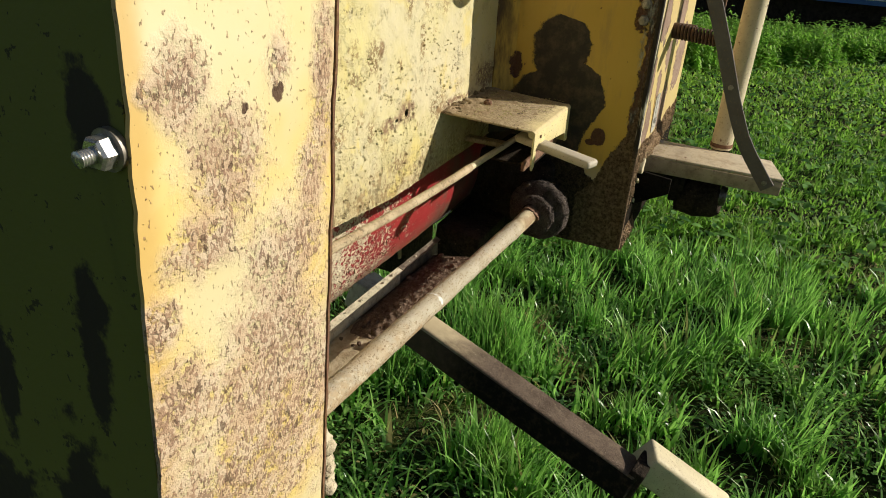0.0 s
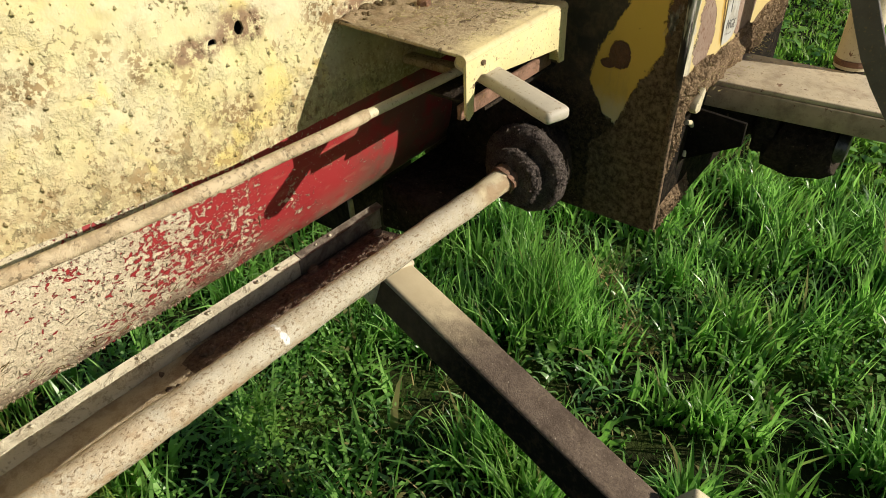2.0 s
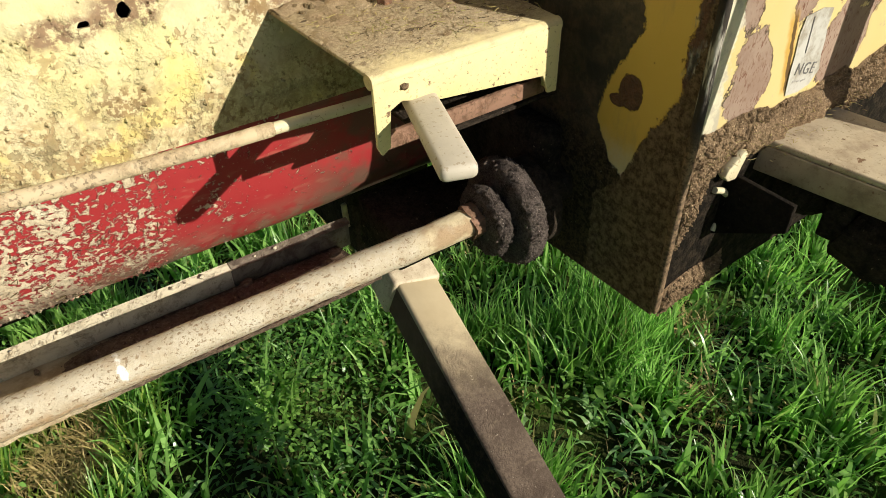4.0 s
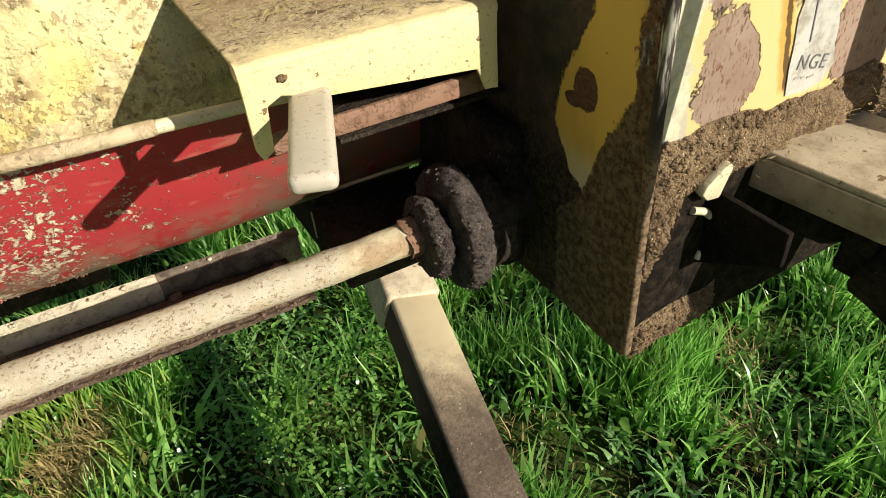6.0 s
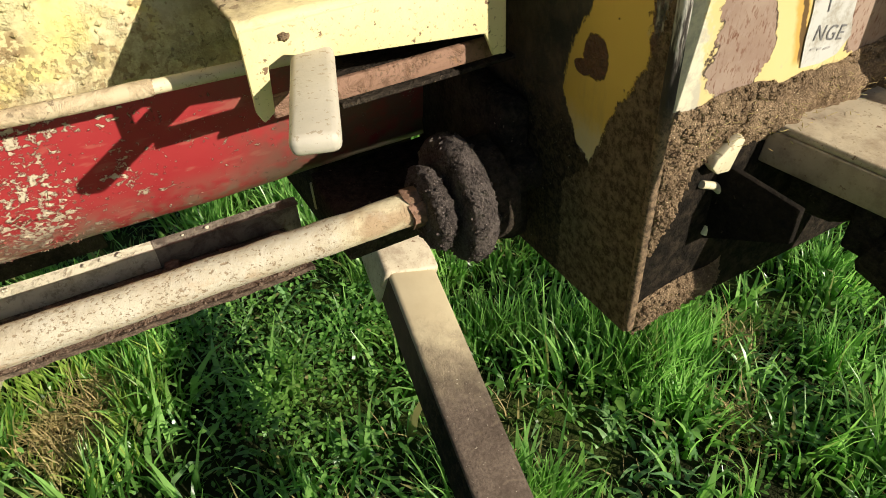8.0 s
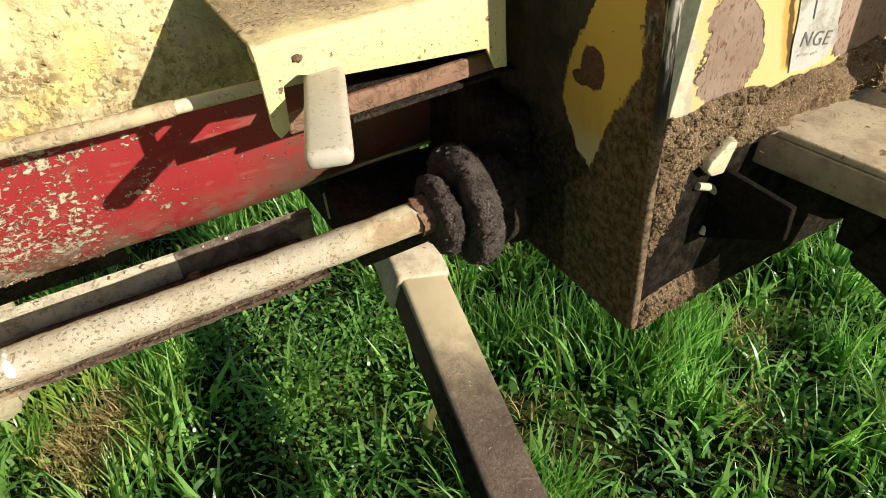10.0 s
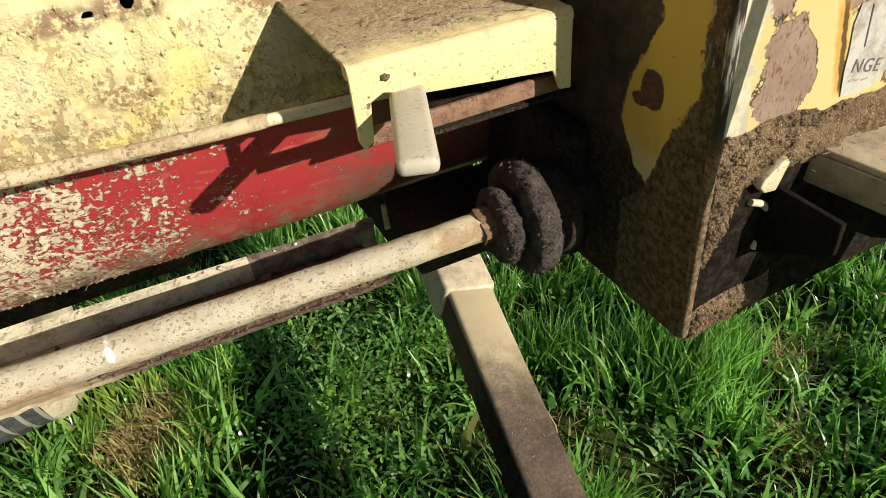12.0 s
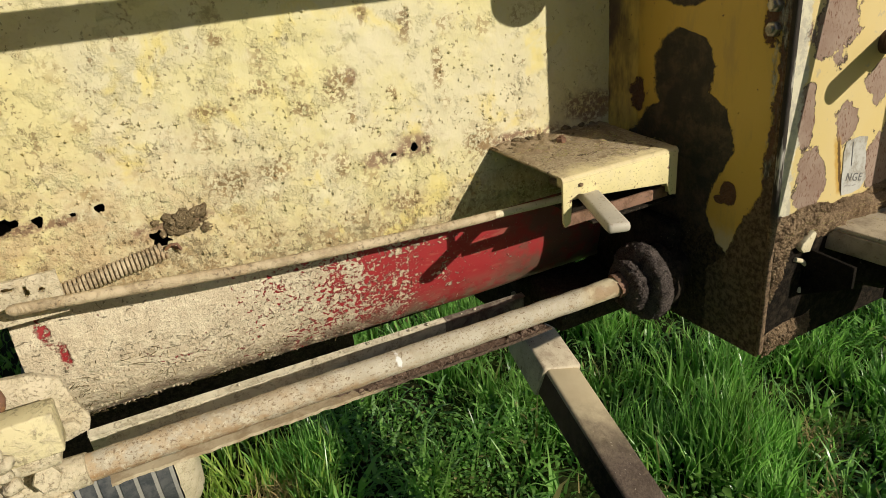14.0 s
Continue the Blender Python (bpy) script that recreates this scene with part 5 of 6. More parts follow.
# darker copy of the arm's paint: the shade of this side is in the colour
part("near_side", box(-0.018, -0.011, -0.288, 0.0, -0.038, -0.007, 0.002, 2, arm_m), M_ARMSIDE, arm, "dusty side flange, coloured browner for its shaded side")
part("far_side", box(0.097, 0.104, -0.288, 0.0, -0.042, -0.007, 0.002, 2, arm_m), M_ARM, arm)
# added black sheet in place of the dark inside of the open channel
part("underside_board", box(-0.011, 0.097, -0.281, 0.0, -0.038, -0.034, 0.001, 2, arm_m), M_DARK, arm)
part("end_face", box(-0.011, 0.097, -0.288, -0.281, -0.038, -0.007, 0.002, 2, arm_m), M_ARM, arm)
part("root_soil", soil_sheet(1.565, 1.74, 0.855, 0.897, 0.014, 12, 0.3415), M_SOIL, arm)
# added plate: casts shade on the front plate, pitch black like the shade there
web = prism([(0.343, 0.768), (0.343, 0.846), (0.275, 0.834), (0.275, 0.802)], "x", 1.552, 0.006, 0.001)
for corner in web.verts:
    corner.co.x += 0.20 * (0.343 - corner.co.y)
part("shade_web", roughen(web, 0.001, 40), M_PITCH, arm, "added black plate that shades the foot of the front plate")
part("weld_gusset", prism([(1.531, 0.852), (1.535, 0.859), (1.556, 0.874), (1.562, 0.868), (1.552, 0.842), (1.538, 0.844)], "y", 0.332, 0.010, 0.002), M_CREAM, arm)
part("weld_bead", roughen(tube([(1.533, 0.341, 0.832), (1.548, 0.340, 0.826), (1.558, 0.340, 0.816), (1.560, 0.341, 0.792), (1.552, 0.342, 0.773)], 0.0035, 10), 0.001, 120), M_CREAM, arm, "pale smeared weld bead")
post = thing("tube_post", (1.780, 0.205, 0.85), "cream painted round tube post standing on the arm", "post")
part("tube", tube([(1.780, 0.205, 0.855), (1.780, 0.205, 1.2), (1.780, 0.206, 1.85)], 0.0232, 24), M_CREAM, post)
part("socket", tube([(1.780, 0.205, 0.810), (1.780, 0.205, 0.872)], 0.0190, 20), M_DARK, post)
part("ring", tube([(1.780, 0.205, 0.860), (1.780, 0.205, 0.868)], 0.0245, 24), M_RUST, post)
strap = thing("steel_strap", (1.63, 0.10, 0.82), "bent dark steel strap bolted over the arm", "strap")


def strap_bar():
    bm = bmesh.new()
    path = [(0.435, 1.56), (0.344, 1.36), (0.298, 1.262), (0.262, 1.180), (0.228, 1.100), (0.196, 1.020), (0.180, 0.985), (0.163, 0.950), (0.146, 0.924), (0.128, 0.900), (0.095, 0.858)]
    rings = []
    for i, (y, z) in enumerate(path):
        p, q = path[max(i - 1, 0)], path[min(i + 1, len(path) - 1)]
        d = Vector((0, q[0] - p[0], q[1] - p[1])).normalized()
        wide = d.cross(Vector((1, 0, 0))).normalized()
        thick = d.cross(wide)
        c = Vector((1.560, y, z))
        rings.append([bm.verts.new(c + thick * sx * 0.003 + wide * sy * 0.0130) for sx, sy in ((-1, -1), (1, -1), (1, 1), (-1, 1))])
    for a, b in zip(rings, rings[1:]):
        for k in range(4):
            bm.faces.new((a[k], a[(k + 1) % 4], b[(k + 1) % 4], b[k]))
    bm.faces.new(rings[0])
    bm.faces.new(rings[-1])
    bmesh.ops.recalc_face_normals(bm, faces=bm.faces[:])
    bmesh.ops.bevel(bm, geom=bm.edges[:], offset=0.0007, segments=1, affect="EDGES")
    return bm


part("bar", strap_bar(), M_STRAP, strap)
for y, z in ((0.103, 0.868), (0.204, 1.040)):
    part("rivet", nut((1.5565, y, z), (-1, 0, 0), 0.009, 0.003), M_STEEL, strap)
brace = thing("brace_spring", (1.64, 0.30, 1.11), "rusty coil spring between column and strap", "spring")
coil = [Vector((1.662 - 0.048 * i / 168, 0.340 - 0.10 * i / 168, 1.114)) + 0.013 * Vector((math.cos(2 * math.pi * i / 12), 0, math.sin(2 * math.pi * i / 12))) for i in range(169)]
part("coil", tube(coil, 0.0030, 7), M_DARKRUST, brace)
part("core", tube([(1.662, 0.345, 1.114), (1.610, 0.236, 1.112)], 0.0085, 12), M_DARKRUST, brace)
part("sleeve", tube([(1.662, 0.345, 1.114), (1.662, 0.300, 1.114)], 0.0155, 16), M_DARKRUST, brace)

motor = thing("drive_motor", (1.72, 0.24, 0.715), "greasy black motor hanging under the arm", "motor")
part("body", roughen(tube([(1.70, 0.36, 0.787), (1.70, 0.345, 0.787), (1.70, 0.305, 0.785), (1.70, 0.288, 0.780), (1.70, 0.266, 0.773), (1.70, 0.258, 0.765), (1.70, 0.225, 0.763), (1.70, 0.19, 0.763), (1.70, 0.178, 0.765)], [0.02, 0.042, 0.040, 0.022, 0.022, 0.046, 0.048, 0.044, 0.034], 28), 0.007, 38), M_DARK, motor)
part("end_cap", tube([(1.70, 0.180, 0.772), (1.70, 0.166, 0.772)], [0.026, 0.020], 20), M_DARKSTEEL, motor)
part("mount", roughen(box(1.66, 1.74, 0.255, 0.285, 0.75, 0.815, 0.004), 0.002, 40), M_DARK, motor)
part("hose_nipple", roughen(tube([(1.685, 0.20, 0.805), (1.68, 0.198, 0.825)], 0.010, 12), 0.002, 50), M_DARK, motor)

# ---- beam leg reaching down to the grass ----
leg = thing("beam_leg", (1.40, 0.20, 0.0), "mud-topped square steel beam slanting down to the grass", "beam")
LA, LB = Vector((1.4975, 0.870, 0.338)), Vector((1.388, 0.195, 0.174))
ld = (LB - LA).normalized()
ROLL = Matrix.Translation(LA + Vector((0, 0, 0.038))) @ Matrix.Rotation(radians(-14), 4, ld) @ Matrix.Translation(-LA - Vector((0, 0, 0.038)))


def rolled(bm):
    """Turns a part of the leg a little about the leg's own length."""
    bmesh.ops.transform(bm, matrix=ROLL, verts=bm.verts[:])
    return bm


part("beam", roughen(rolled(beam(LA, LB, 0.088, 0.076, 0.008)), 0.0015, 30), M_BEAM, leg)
part("shoe", roughen(beam((1.416, 0.195, 0.222), (1.484, 0.000, 0.076), 0.072, 0.080, 0.008), 0.002, 30), M_CREAM, leg, "worn cream end shoe")
part("end_lug", roughen(roughen(rolled(beam(LA - ld * 0.150, LA + ld * 0.012, 0.102, 0.084, 0.007)), 0.004, 22), 0.0012, 70), M_ARM, leg, "rounded worn cream end")
part("end_plate", roughen(beam(LB - ld * 0.02, LB + ld * 0.012, 0.080, 0.12, 0.004), 0.002, 40), M_DARK, leg)
part("ground_stub", box(1.445, 1.505, -0.02, 0.03, -0.20, 0.09, 0.005), M_CREAM, leg)

# ---- ribbed wheel ----
wheel = thing("wheel", (0.53, 1.61, -0.14), "grey ribbed implement tyre with mud-covered shoulder standing in the grass", "wheel", "wheels of the machine")
WY, WZ, WR = 1.61, 0.160, 0.30


def ring_body(profile, n=72):
    bm = bmesh.new()
    rings = [[bm.verts.new((x, WY - r * math.cos(t), WZ + r * math.sin(t))) for t in [2 * math.pi * k / n for k in range(n)]] for x, r in profile]
    for a, b in zip(rings, rings[1:]):
        for k in range(n):
            bm.faces.new((a[k], a[(k + 1) % n], b[(k + 1) % n], b[k]))
    bm.faces.new(rings[0])
    bm.faces.new(rings[-1])
    bmesh.ops.recalc_face_normals(bm, faces=bm.faces[:])
    return smooth(bm, 35)


ribs = [(0.366, 0.17), (0.352, 0.22), (0.360, 0.27), (0.374, 0.289)]
for i in range(6):
    x = 0.382 + 0.0415 * i
    ribs += [(x, WR - 0.003 * abs(i - 2.5)), (x + 0.029, WR - 0.003 * abs(i - 2.5)), (x + 0.033, WR - 0.014), (x + 0.038, WR - 0.014)]
ribs += [(0.630, WR - 0.009), (0.632, 0.17)]
tyre = part("tyre", ring_body(ribs), M_TYRE, wheel)
for i in range(6):
    x = 0.382 + 0.0415 * i + 0.0305
    part("groove_mud", ring_body([(x, WR - 0.02), (x, WR - 0.007), (x + 0.0095, WR - 0.007), (x + 0.0095, WR - 0.02)]), M_GROOVE, tyre)
part("muddy_shoulder", roughen(ring_body([(0.633, 0.17), (0.633, WR - 0.006), (0.648, 0.291), (0.664, 0.280), (0.678, 0.262), (0.687, 0.238), (0.690, 0.212), (0.684, 0.185), (0.674, 0.168)]), 0.003, 25), M_CLOT, wheel, "tyre shoulder covered in cream mud")
part("rim", ring_body([(0.39, 0.05), (0.39, 0.166), (0.665, 0.166), (0.655, 0.06)]), M_DARK, wheel)
copy_thing(wheel, pose(2.92, 1.61, -0.14))

# ---- ground, grass, weeds ----
def soil_ground():
    n = Nodes("grassy_soil")
    c = n.mix(n.noise(30, 5, 0.7), (0.012, 0.013, 0.006), (0.030, 0.036, 0.011))
    c = n.mix(n.step(n.noise(2.2, 4, 0.6), 0.50, 0.68), c, (0.060, 0.085, 0.018))
    n.bump(n.noise(60, 4, 0.7), 0.8, 0.02)
    return n.done(c, 0.95, 0.0, 0.1)


def ground_height(x, y):
    return -0.135 + 0.018 * noise.noise(Vector((x * 1.3, y * 1.3, 0))) + 0.010 * noise.noise(Vector((x * 4, y * 4, 5)))


verts, faces = [], []
xs = [-200, -60, -20, -6] + [-2 + 0.15 * i for i in range(95)] + [14, 20, 60, 200]
ys = [-200, -60, -20, -9] + [-6 + 0.15 * i for i in range(75)] + [7, 20, 60, 200]
for x in xs:
    for y in ys:
        verts.append((x, y, ground_height(x, y)))
for i in range(len(xs) - 1):
    for k in range(len(ys) - 1):
        a = i * len(ys) + k
        faces.append((a, a + len(ys), a + len(ys) + 1, a + 1))
ground = mesh_from("ground", verts, faces, soil_ground())
tagged(ground, "soil of a grassy field under long grass", "ground", "", "structure")
M_GRASS = leaf("grass_blade", (0.022, 0.095, 0.018), (0.47, 0.82, 0.215), 0.28, 0.55)
M_SPRING = leaf("yellow_green_blade", (0.22, 0.34, 0.05), (0.66, 0.80, 0.20), 0.34, 0.55)
M_SHORT = leaf("short_grass_blade", (0.014, 0.055, 0.008), (0.24, 0.50, 0.10), 0.42, 0.45)
M_FAR = leaf("far_grass_blade", (0.105, 0.215, 0.024), (0.31, 0.48, 0.072), 0.55, 0.50)
M_DISTANT = leaf("distant_grass_blade", (0.16, 0.29, 0.03), (0.44, 0.62, 0.09), 0.55, 0.50)
M_WEED = leaf("broad_leaf", (0.020, 0.080, 0.012), (0.30, 0.58, 0.13), 0.34, 0.42)
M_PALE = leaf("pale_blade", (0.16, 0.34, 0.12), (0.40, 0.62, 0.26), 0.28, 0.40)
M_CHAFF = soil_cake("rotten_straw", (0.06, 0.045, 0.02), (0.22, 0.17, 0.085), 120, 0.001)
M_STRAW = leaf("dead_blade", (0.52, 0.40, 0.17), (0.34, 0.24, 0.10), 0.6, 0.2)
rng = np.random.default_rng(11)
random.seed(8)
BARE = [(0.73, 1.315), (0.80, 1.35), (0.874, 1.39), (0.83, 1.28), (0.78, 1.22), (2.278, 0.70), (2.10, 0.53)]


def hills(x, y):
    """Uneven growth: taller and shorter patches."""
    return 0.5 + 0.5 * np.sin(x * 5.1 + 1.7 * np.sin(y * 3.3)) * np.sin(y * 4.3 + 1.3 * np.sin(x * 2.7 + 1))


def tufts(n, per, x0, x1, y0, y1, sigma):
    """Places of the blades of n tufts, and the way in which each blade leans out of its tuft."""
    centre = np.stack([rng.uniform(x0, x1, n), rng.uniform(y0, y1, n)], 1)
    size = sigma * rng.uniform(0.6, 1.6, n)
    off = rng.normal(0, 1, (n, per, 2)) * size[:, None, None]
    return (centre[:, None] + off).reshape(-1, 2), (np.arctan2(off[..., 1], off[..., 0]) + rng.normal(0, 0.7, (n, per))).ravel()


def blades(name, xy, length, width, lean, material, label, flat=0.0, levels=4, way=None):
    """Many tapered, bowed blades of grass as one mesh."""
    n = len(xy)
    az = rng.uniform(0, 2 * np.pi, n) if way is None else way
    ln = length * rng.uniform(0.45, 1.15, n) * (0.6 + 0.55 * hills(xy[:, 0], xy[:, 1]))
    for bx, by in BARE if name != "dry_thatch" else ():
        ln = ln * (1 - 0.50 * np.exp(-((xy[:, 0] - bx) ** 2 + (xy[:, 1] - by) ** 2) / 0.006))
    wd = width * rng.uniform(0.6, 1.3, n)
    bow = lean * rng.uniform(0.2, 1.5, n) + flat
    out = np.stack([np.cos(az), np.sin(az)], 1)
    side = np.stack([-np.sin(az + rng.uniform(-0.7, 0.7, n)), np.cos(az + rng.uniform(-0.7, 0.7, n))], 1)
    co = np.zeros((n, 2 * levels - 1, 3))
    base = np.array([ground_height(x, y) for x, y in xy]) - 0.01
    up, run = np.zeros(n), np.zeros(n)
    for k in range(levels):
        s = k / (levels - 1)
        if k:
            ang = np.minimum(bow * (s - 0.5 / (levels - 1)) * 1.6, 2.4)
            up, run = up + ln / (levels - 1) * np.cos(ang), run + ln / (levels - 1) * np.sin(ang)
        mid = np.stack([xy[:, 0] + out[:, 0] * run, xy[:, 1] + out[:, 1] * run, base + np.maximum(up, 0.004)], 1)
        w = wd * (1 - s) ** 0.6 * 0.5 * (0.75 + 0.5 * np.sin(np.pi * min(s + 0.2, 1)))
        if k < levels - 1:
            off = np.concatenate([side * w[:, None], np.zeros((n, 1))], 1)
            co[:, 2 * k], co[:, 2 * k + 1] = mid - off, mid + off
        else:
            co[:, -1] = mid
    per = 2 * levels - 1
    loops, starts, at = [], [], 0
    for k in range(levels - 2):
        loops.append([2 * k, 2 * k + 1, 2 * k + 3, 2 * k + 2])
        starts.append(4)
    loops.append([2 * levels - 4, 2 * levels - 3, 2 * levels - 2])
    starts.append(3)
    flat_loops = np.array([i for l in loops for i in l])
    sizes = np.array(starts)
    all_loops = (flat_loops[None, :] + per * np.arange(n)[:, None]).ravel()
    totals = np.tile(sizes, n)
    begin = np.concatenate([[0], np.cumsum(totals)[:-1]])
    me = bpy.data.meshes.new(name)
    me.vertices.add(n * per)
    me.vertices.foreach_set("co", co.ravel())
    me.loops.add(len(all_loops))
    me.loops.foreach_set("vertex_index", all_loops.astype(np.int32))
    me.polygons.add(len(totals))
    me.polygons.foreach_set("loop_start", begin.astype(np.int32))
    me.polygons.foreach_set("use_smooth", np.ones(len(totals), dtype=bool))
    me.update(calc_edges=True)
    me.validate()
    me.materials.append(material)
    ob = new(name, me)
    return tagged(ob, label, "grass", "", "stuff")


def strewn(n, x0, x1, y0, y1, clump=0.0):
    p = np.stack([rng.uniform(x0, x1, n), rng.uniform(y0, y1, n)], 1)
    if clump:
        centres = p[: max(1, n // 40)]
        p = centres[rng.integers(0, len(centres), n)] + rng.normal(0, clump, (n, 2))
    return p


HERBS = [(1.28, 1.20, 0.24, 0.40), (1.10, 1.52, 0.16, 0.20), (1.86, 0.62, 0.10, 0.16), (2.20, 0.62, 0.12, 0.13)]


def open_ground(p, way, keep):
    """Thins the blades where low weeds grow instead of tall grass."""
    stay = np.ones(len(p), dtype=bool)
    for cx, cy, rx, ry in HERBS:
        inside = ((p[:, 0] - cx) / rx) ** 2 + ((p[:, 1] - cy) / ry) ** 2 < 1
        stay &= ~(inside & (rng.uniform(0, 1, len(p)) > keep))
    return p[stay], way[stay]


blades("short_grass", strewn(17000, 0.3, 3.3, -0.7, 2.7), 0.070, 0.0070, 1.4, M_SHORT, "short green grass between the tufts")
spots, ways = open_ground(*tufts(330, 62, 0.3, 3.3, -0.7, 2.7, 0.036), 0.28)
blades("long_grass", spots, 0.195, 0.0098, 0.62, M_GRASS, "long bright green grass in uneven tufts", way=ways)
spots, ways = open_ground(*tufts(380, 13, 0.3, 3.3, -0.7, 2.7, 0.025), 0.6)
blades("broad_grass", spots, 0.20, 0.0130, 1.05, M_GRASS, "broad arching blades of grass", way=ways)
spots = np.concatenate([np.array([cx, cy]) + rng.normal(0, 0.55, (70, 2)) * np.array([rx, ry]) for cx, cy, rx, ry in HERBS] + [strewn(420, 0.5, 2.6, 0.2, 1.8)])
blades("lying_grass", spots, 0.135, 0.0125, 0.9, M_PALE, "broad pale blades of grass lying over the weeds", 0.55)
FRESH = [(2.03, 0.82), (2.10, 0.90), (1.96, 0.90), (1.75, 1.06), (1.70, 1.15), (1.82, 1.00), (0.92, 1.47), (1.00, 1.42), (1.55, 0.62), (2.4, 0.55), (2.3, 1.05), (2.07, 0.76), (2.12, 0.73), (2.02, 0.75), (1.97, 0.69), (2.15, 0.82)]
spots = np.array([(x + random.gauss(0, 0.035), y + random.gauss(0, 0.035)) for x, y in FRESH for _ in range(120)])
blades("fresh_grass", spots, 0.22, 0.0072, 0.40, M_GRASS, "fresh upright tufts of bright green grass")
YELLOWED = [(0.96, 1.44), (0.90, 1.50), (0.84, 1.44), (0.76, 1.24), (0.92, 1.30), (0.68, 1.40), (0.72, 1.50), (0.86, 1.18)]
spots = np.array([(x + random.gauss(0, 0.045), y + random.gauss(0, 0.045)) for x, y in YELLOWED for _ in range(70)])
blades("yellowed_grass", spots, 0.17, 0.0078, 0.55, M_SPRING, "yellow-green tufts of grass round a withered patch")
blades("lawn_grass", np.concatenate([strewn(38000, 3.0, 5.8, -2.6, 2.8), strewn(9000, 0.0, 2.9, -2.6, -0.6)]), 0.065, 0.011, 1.0, M_FAR, "short green field grass", 0, 3)
spots, ways = tufts(620, 44, 3.0, 5.8, -2.6, 2.2, 0.04)
blades("lawn_tufts", spots, 0.095, 0.012, 0.7, M_FAR, "tufts of green field grass", 0, 3, ways)
blades("far_grass", np.concatenate([strewn(60000, 5.6, 11.5, -4.5, 2.6), strewn(10000, -2.0, 5.0, 2.3, 6.0)]), 0.075, 0.020, 0.9, M_DISTANT, "green field grass far off", 0, 3)
spots = np.array([(x + random.gauss(0, 0.035), y + random.gauss(0, 0.035)) for x, y in BARE for _ in range(190)])
blades("dry_thatch", spots, 0.135, 0.0040, 1.25, M_STRAW, "dry yellow-brown grass in withered patches", 0.3)
blades("dead_grass", strewn(4200, 0.4, 4.0, -1.0, 2.4, 0.07), 0.12, 0.0035, 1.6, M_STRAW, "dry yellow blades lying among the grass", 0.5)

around = np.concatenate([strewn(46000, -4.0, 0.32, -4.5, 5.0), strewn(26000, 0.3, 5.8, -5.0, -2.6), strewn(16000, 0.3, 3.2, -2.7, -0.6), strewn(20000, 0.3, 3.2, 2.6, 6.0)])
blades("meadow_grass", around, 0.10, 0.013, 0.9, M_FAR, "green field grass round the machine", 0, 3)


def leaves(name, n, spot, size, high, label, material=None, category="weeds"):
    """Broad leaves with a folded midrib, on short stalks, as one mesh."""
    verts, faces = [], []
    for i in range(n):
        x, y = spot(i)
        z = ground_height(x, y) + random.uniform(*high)
        s = size * random.uniform(0.6, 1.3)
        az, tilt = random.uniform(0, 6.283), random.uniform(-0.2, 0.9)
        d = Vector((math.cos(az) * math.cos(tilt), math.sin(az) * math.cos(tilt), math.sin(tilt) * 0.6)).normalized()
        w = d.cross(Vector((random.uniform(-0.3, 0.3), random.uniform(-0.3, 0.3), 1))).normalized()
        nrm = w.cross(d)
        c = Vector((x, y, z))
        b = len(verts)
        verts += [c, c + d * s * 0.35 + w * s * 0.26 + nrm * s * 0.08, c + d * s * 0.4, c + d * s * 0.35 - w * s * 0.26 + nrm * s * 0.08,
                  c + d * s * 0.75 + w * s * 0.18 - nrm * s * 0.02, c + d * s * 0.8 - nrm * s * 0.06, c + d * s * 0.75 - w * s * 0.18 - nrm * s * 0.02, c + d * s - nrm * s * 0.16]
        faces += [(b, b + 2, b + 1), (b, b + 3, b + 2), (b + 1, b + 2, b + 5, b + 4), (b + 2, b + 3, b + 6, b + 5), (b + 4, b + 5, b + 7), (b + 5, b + 6, b + 7)]
    ob = mesh_from(name, verts, faces, material or M_WEED)
    for p in ob.data.polygons:
        p.use_smooth = True
    return tagged(ob, label, category, "", "stuff")


random.seed(3)
patches = [(random.uniform(0.5, 3.3), random.uniform(-0.4, 2.4)) for _ in range(70)]
leaves("clover", 11000, lambda i: (patches[i % 70][0] + random.gauss(0, 0.10), patches[i % 70][1] + random.gauss(0, 0.10)), 0.017, (0.02, 0.10), "small round green weed leaves among the grass")
leaves("herbs", 2300, lambda i: (HERBS[0 if i % 4 else 1][0] + random.gauss(0, 0.5) * HERBS[0 if i % 4 else 1][2], HERBS[0 if i % 4 else 1][1] + random.gauss(0, 0.5) * HERBS[0 if i % 4 else 1][3]), 0.0155, (0.01, 0.12), "low leafy green weeds where the grass is thin")
leaves("dock", 260, lambda i: (patches[i % 23][0] + random.gauss(0, 0.05), patches[i % 23][1] + random.gauss(0, 0.05)), 0.034, (0.03, 0.09), "broad green weed leaves in the grass")
leaves("field_weeds", 5200, lambda i: (random.uniform(3.2, 9.8), random.uniform(-3.8, 1.9)), 0.06, (0.03, 0.10), "broad weed leaves dotted over the field")

stands = []
for i in range(80):
    f = random.random() ** 0.8
    tall = (0.56 - 0.26 * f) * random.uniform(0.35, 1.08)
    stands.append((7.35 + 1.9 * f + random.uniform(0, 0.9), 1.0 - 1.95 * f + random.gauss(0, 0.10), tall))
for i in range(60):
    stands.append((9.2 + 1.9 * random.random(), -0.7 - 1.6 * random.random(), random.uniform(0.10, 0.30)))
for i in range(40):
    stands.append((7.3 + 0.6 * random.random(), 0.75 + 0.9 * random.random(), random.uniform(0.40, 0.60)))
shoots = []
for x, y, h in stands:
    for _ in range(7):
        shoots.append((x + random.gauss(0, 0.09), y + random.gauss(0, 0.09), h * random.uniform(0.6, 1.05)))


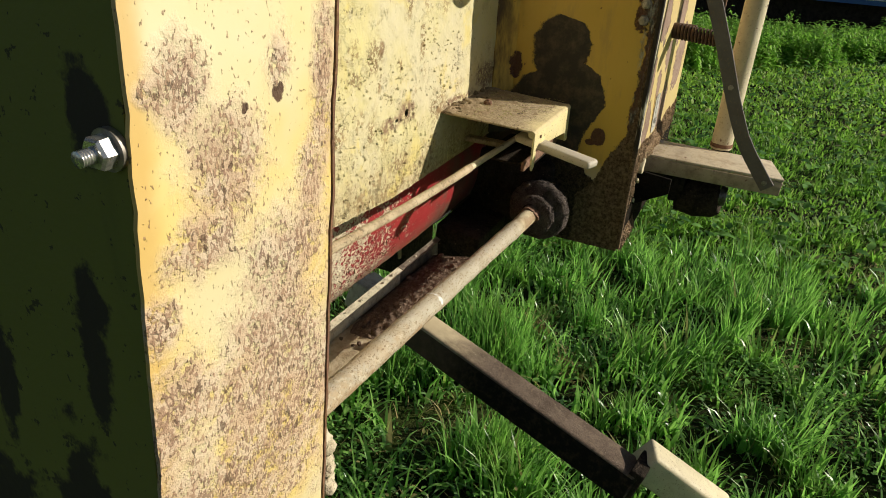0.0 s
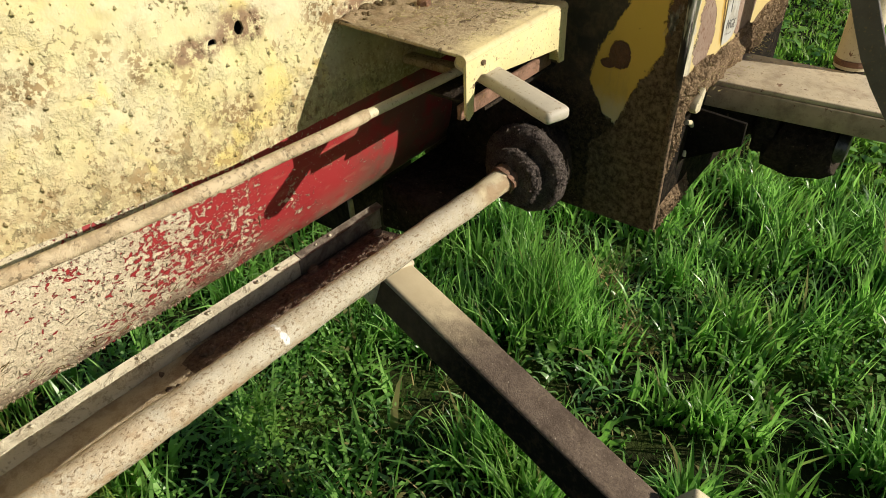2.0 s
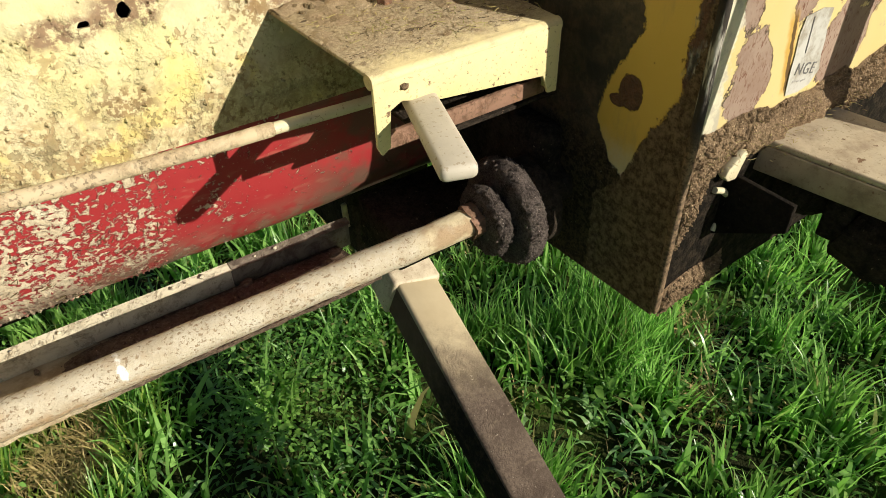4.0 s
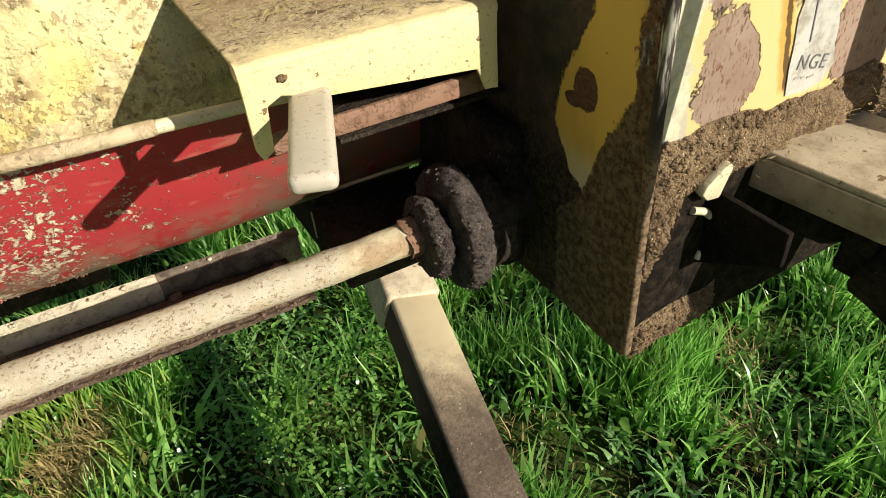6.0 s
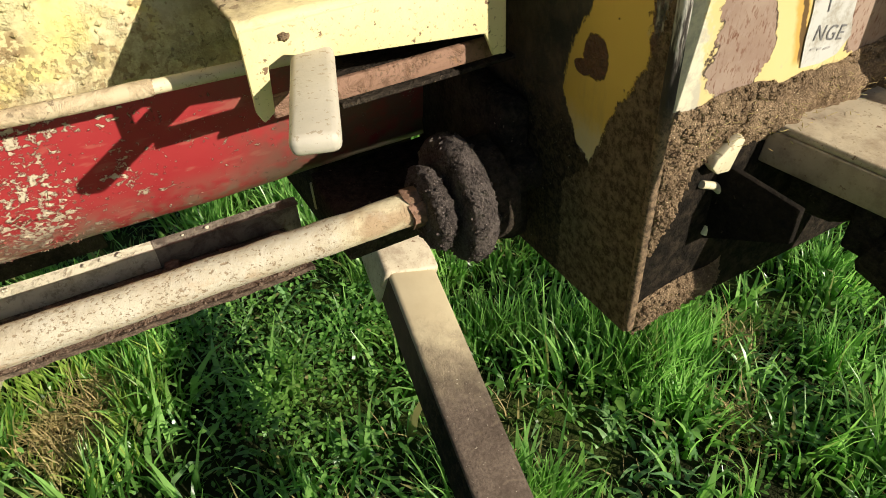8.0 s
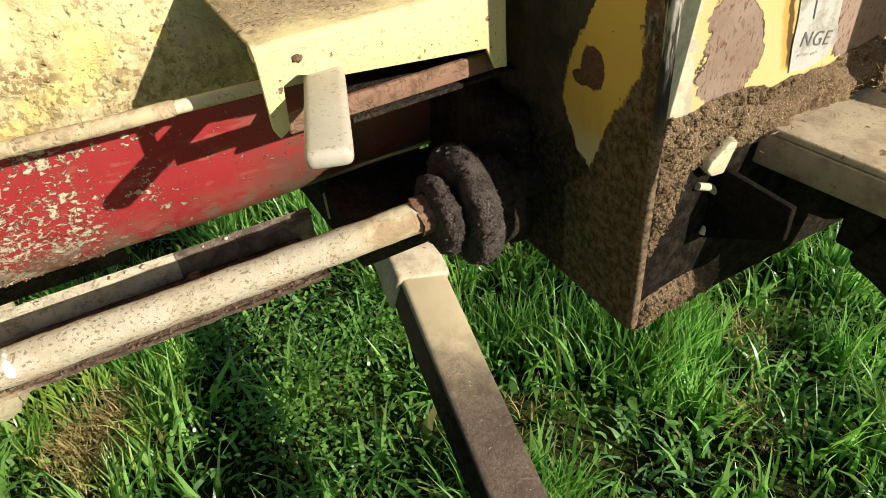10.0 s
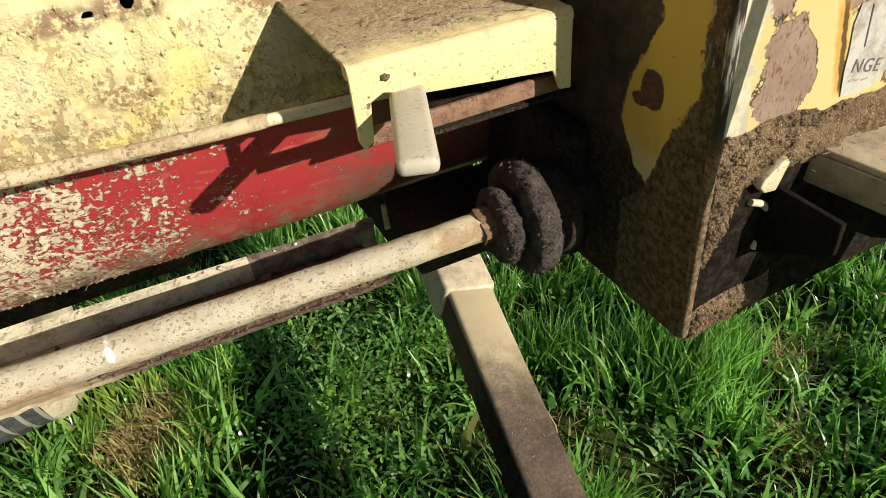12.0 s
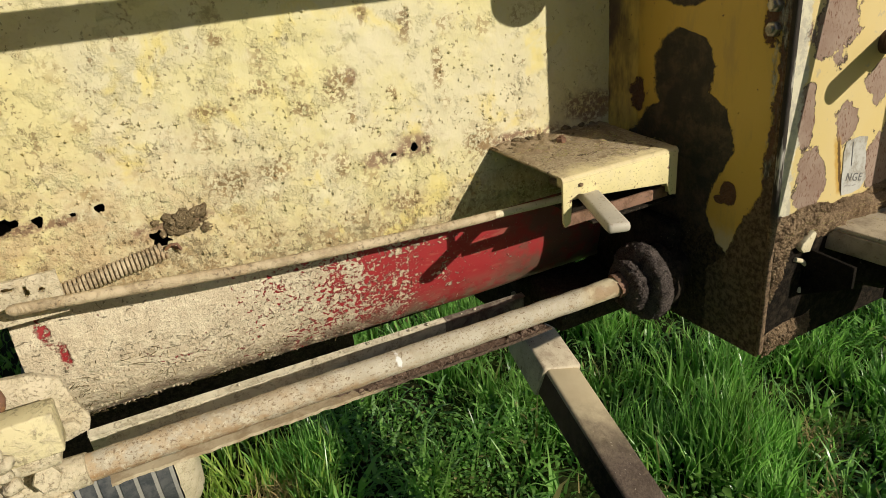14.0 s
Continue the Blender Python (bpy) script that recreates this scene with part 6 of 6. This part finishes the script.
def tall_weeds():
    verts, faces = [], []
    for x, y, h in shoots:
        lean_x, lean_y = random.gauss(0, 0.12), random.gauss(0, 0.12)
        for j in range(34):
            f = (j + 1) / 34
            z = h * f - 0.135
            c = Vector((x + lean_x * f * h, y + lean_y * f * h, z))
            az = j * 2.4 + random.uniform(-0.4, 0.4)
            s = 0.075 * (1.15 - 0.60 * f) * random.uniform(0.7, 1.3)
            d = Vector((math.cos(az), math.sin(az), random.uniform(-1.3, 0.6))).normalized()
            w = d.cross(Vector((0, 0, 1))).normalized()
            nrm = w.cross(d)
            b = len(verts)
            verts += [c, c + d * s * 0.45 + w * s * 0.27 + nrm * s * 0.05, c + d * s * 0.45 - w * s * 0.27 + nrm * s * 0.05, c + d * s - nrm * s * 0.2]
            faces += [(b, b + 2, b + 3, b + 1)]
        b = len(verts)
        verts += [(x - 0.004, y, -0.135), (x + 0.004, y, -0.135), (x + lean_x * h, y + lean_y * h, h - 0.135)]
        faces += [(b, b + 1, b + 2)]
    return verts, faces


tv, tf = tall_weeds()
M_TALL = leaf("tall_weed_leaf", (0.13, 0.28, 0.03), (0.40, 0.60, 0.11), 0.5, 0.5)
tagged(mesh_from("tall_weeds", tv, tf, M_TALL), "tall leafy green weeds at the edge of the field", "weeds", "", "stuff")

# ---- dark blue sheeted wall at the edge of the field, wire fence ----
def tarp():
    n = Nodes("dark_blue_sheet")
    c = n.mix(n.noise(0.9, 4, 0.6, n.stretch(1, 1, 2.5), 0.8), (0.025, 0.050, 0.12), (0.08, 0.19, 0.40))
    n.bump(n.noise(4, 4), 0.6, 0.08)
    return n.done(c, 0.55)


sheet = bmesh.new()
cols = [[sheet.verts.new((11.6 + 0.08 * noise.noise(Vector((i * 0.7, k * 0.5, 1))), -14 + 0.4 * i, 0.07 * k + 0.22)) for k in range(10)] for i in range(61)]
for i in range(60):
    for k in range(9):
        sheet.faces.new((cols[i][k], cols[i][k + 1], cols[i + 1][k + 1], cols[i + 1][k]))
ring = bmesh.ops.extrude_face_region(sheet, geom=sheet.faces[:])
bmesh.ops.translate(sheet, verts=[q for q in ring["geom"] if isinstance(q, bmesh.types.BMVert)], vec=(0.5, 0, 0))
backdrop = part("backdrop", smooth(sheet), tarp())
# black box in place of the shadow below the sheet's lower edge
base = part("backdrop", roughen(box(11.75, 12.3, -14, 10, -0.2, 0.6, 0.02), 0.05, 3), M_DARK)
tagged(base, "black box standing in for the shade at the foot of the sheeted stack", "backdrop", "", "structure")
tagged(backdrop, "dark blue sheeted stack along the edge of the field", "backdrop", "", "structure")
fence = thing("wire_fence", (10.9, -2.0, -0.13), "thin pale wire fence in front of the dark stack", "fence")
wire_mat = metal("fence_wire", (0.8, 0.8, 0.8), 0.5)
for z, sag in ((0.40, 0.05), (0.56, 0.10), (0.72, 0.03)):
    part("wire", tube([(10.9, -8 + 0.5 * i, z - sag * math.sin(math.pi * ((i * 0.5) % 3.0) / 3.0)) for i in range(23)], 0.006, 5), wire_mat, fence)
for y in (-8.0, -5.0, -2.0, 1.0, 3.0):
    part("fence_post", roughen(tube([(10.9, y, -0.25), (10.9, y, 1.1)], 0.035, 10), 0.01, 10), M_RUST, fence)

# ---- chaff and crumbs lying on the machine ----
random.seed(21)
chaff_v, chaff_f = [], []


def straw(c, d, ln, w):
    d = Vector(d).normalized()
    s = d.cross(Vector((0.2, 0.3, 1))).normalized() * w
    up = Vector((0, 0, w))
    b = len(chaff_v)
    e = Vector(c) + d * ln
    chaff_v.extend([Vector(c) - s, Vector(c) + s, e + s, e - s, Vector(c) + up, e + up])
    chaff_f.extend([(b, b + 3, b + 5, b + 4), (b + 1, b + 4, b + 5, b + 2), (b, b + 1, b + 2, b + 3)])


for i in range(230):
    a = random.uniform(0, 6.283)
    straw((random.uniform(1.24, 1.43), random.uniform(0.485, 0.64), 0.9985), (math.cos(a), math.sin(a), 0.05), random.uniform(0.003, 0.010), 0.00045)
for i in range(120):
    a = random.uniform(0, 6.283)
    straw((random.uniform(1.5, 1.74), random.uniform(0.30, 0.335), random.uniform(0.875, 0.90)), (math.cos(a), math.sin(a), 0.2), random.uniform(0.003, 0.008), 0.00035)
tagged(mesh_from("chaff", chaff_v, chaff_f, M_STRAW), "short bits of dry straw on the dusty steel", "chaff", "", "stuff")

chaff_v, chaff_f = [], []
for i in range(620):
    x = 0.575 + 0.50 * random.random() ** 1.3
    a = radians(random.uniform(6, 74))
    r = 0.1565 + 0.006 * max(0.0, min(1.0, (x - 0.70) / 0.50))
    clump = noise.noise(Vector((x * 22, a * 4, 3)))
    if clump < -0.05:
        continue
    along = Vector((math.cos(6.3 * random.random()), 0, 0)) + Vector((0, -math.sin(a), math.cos(a))) * random.uniform(-1, 1)
    straw((x, 0.800 - r * math.cos(a), 0.865 - r * math.sin(a)), along + Vector((0, -0.25, 0)), random.uniform(0.004, 0.013), random.uniform(0.0004, 0.0009))
tagged(mesh_from("slurry_chaff", chaff_v, chaff_f, M_CHAFF), "dark bits of straw stuck in the dried slurry", "chaff", "", "stuff")
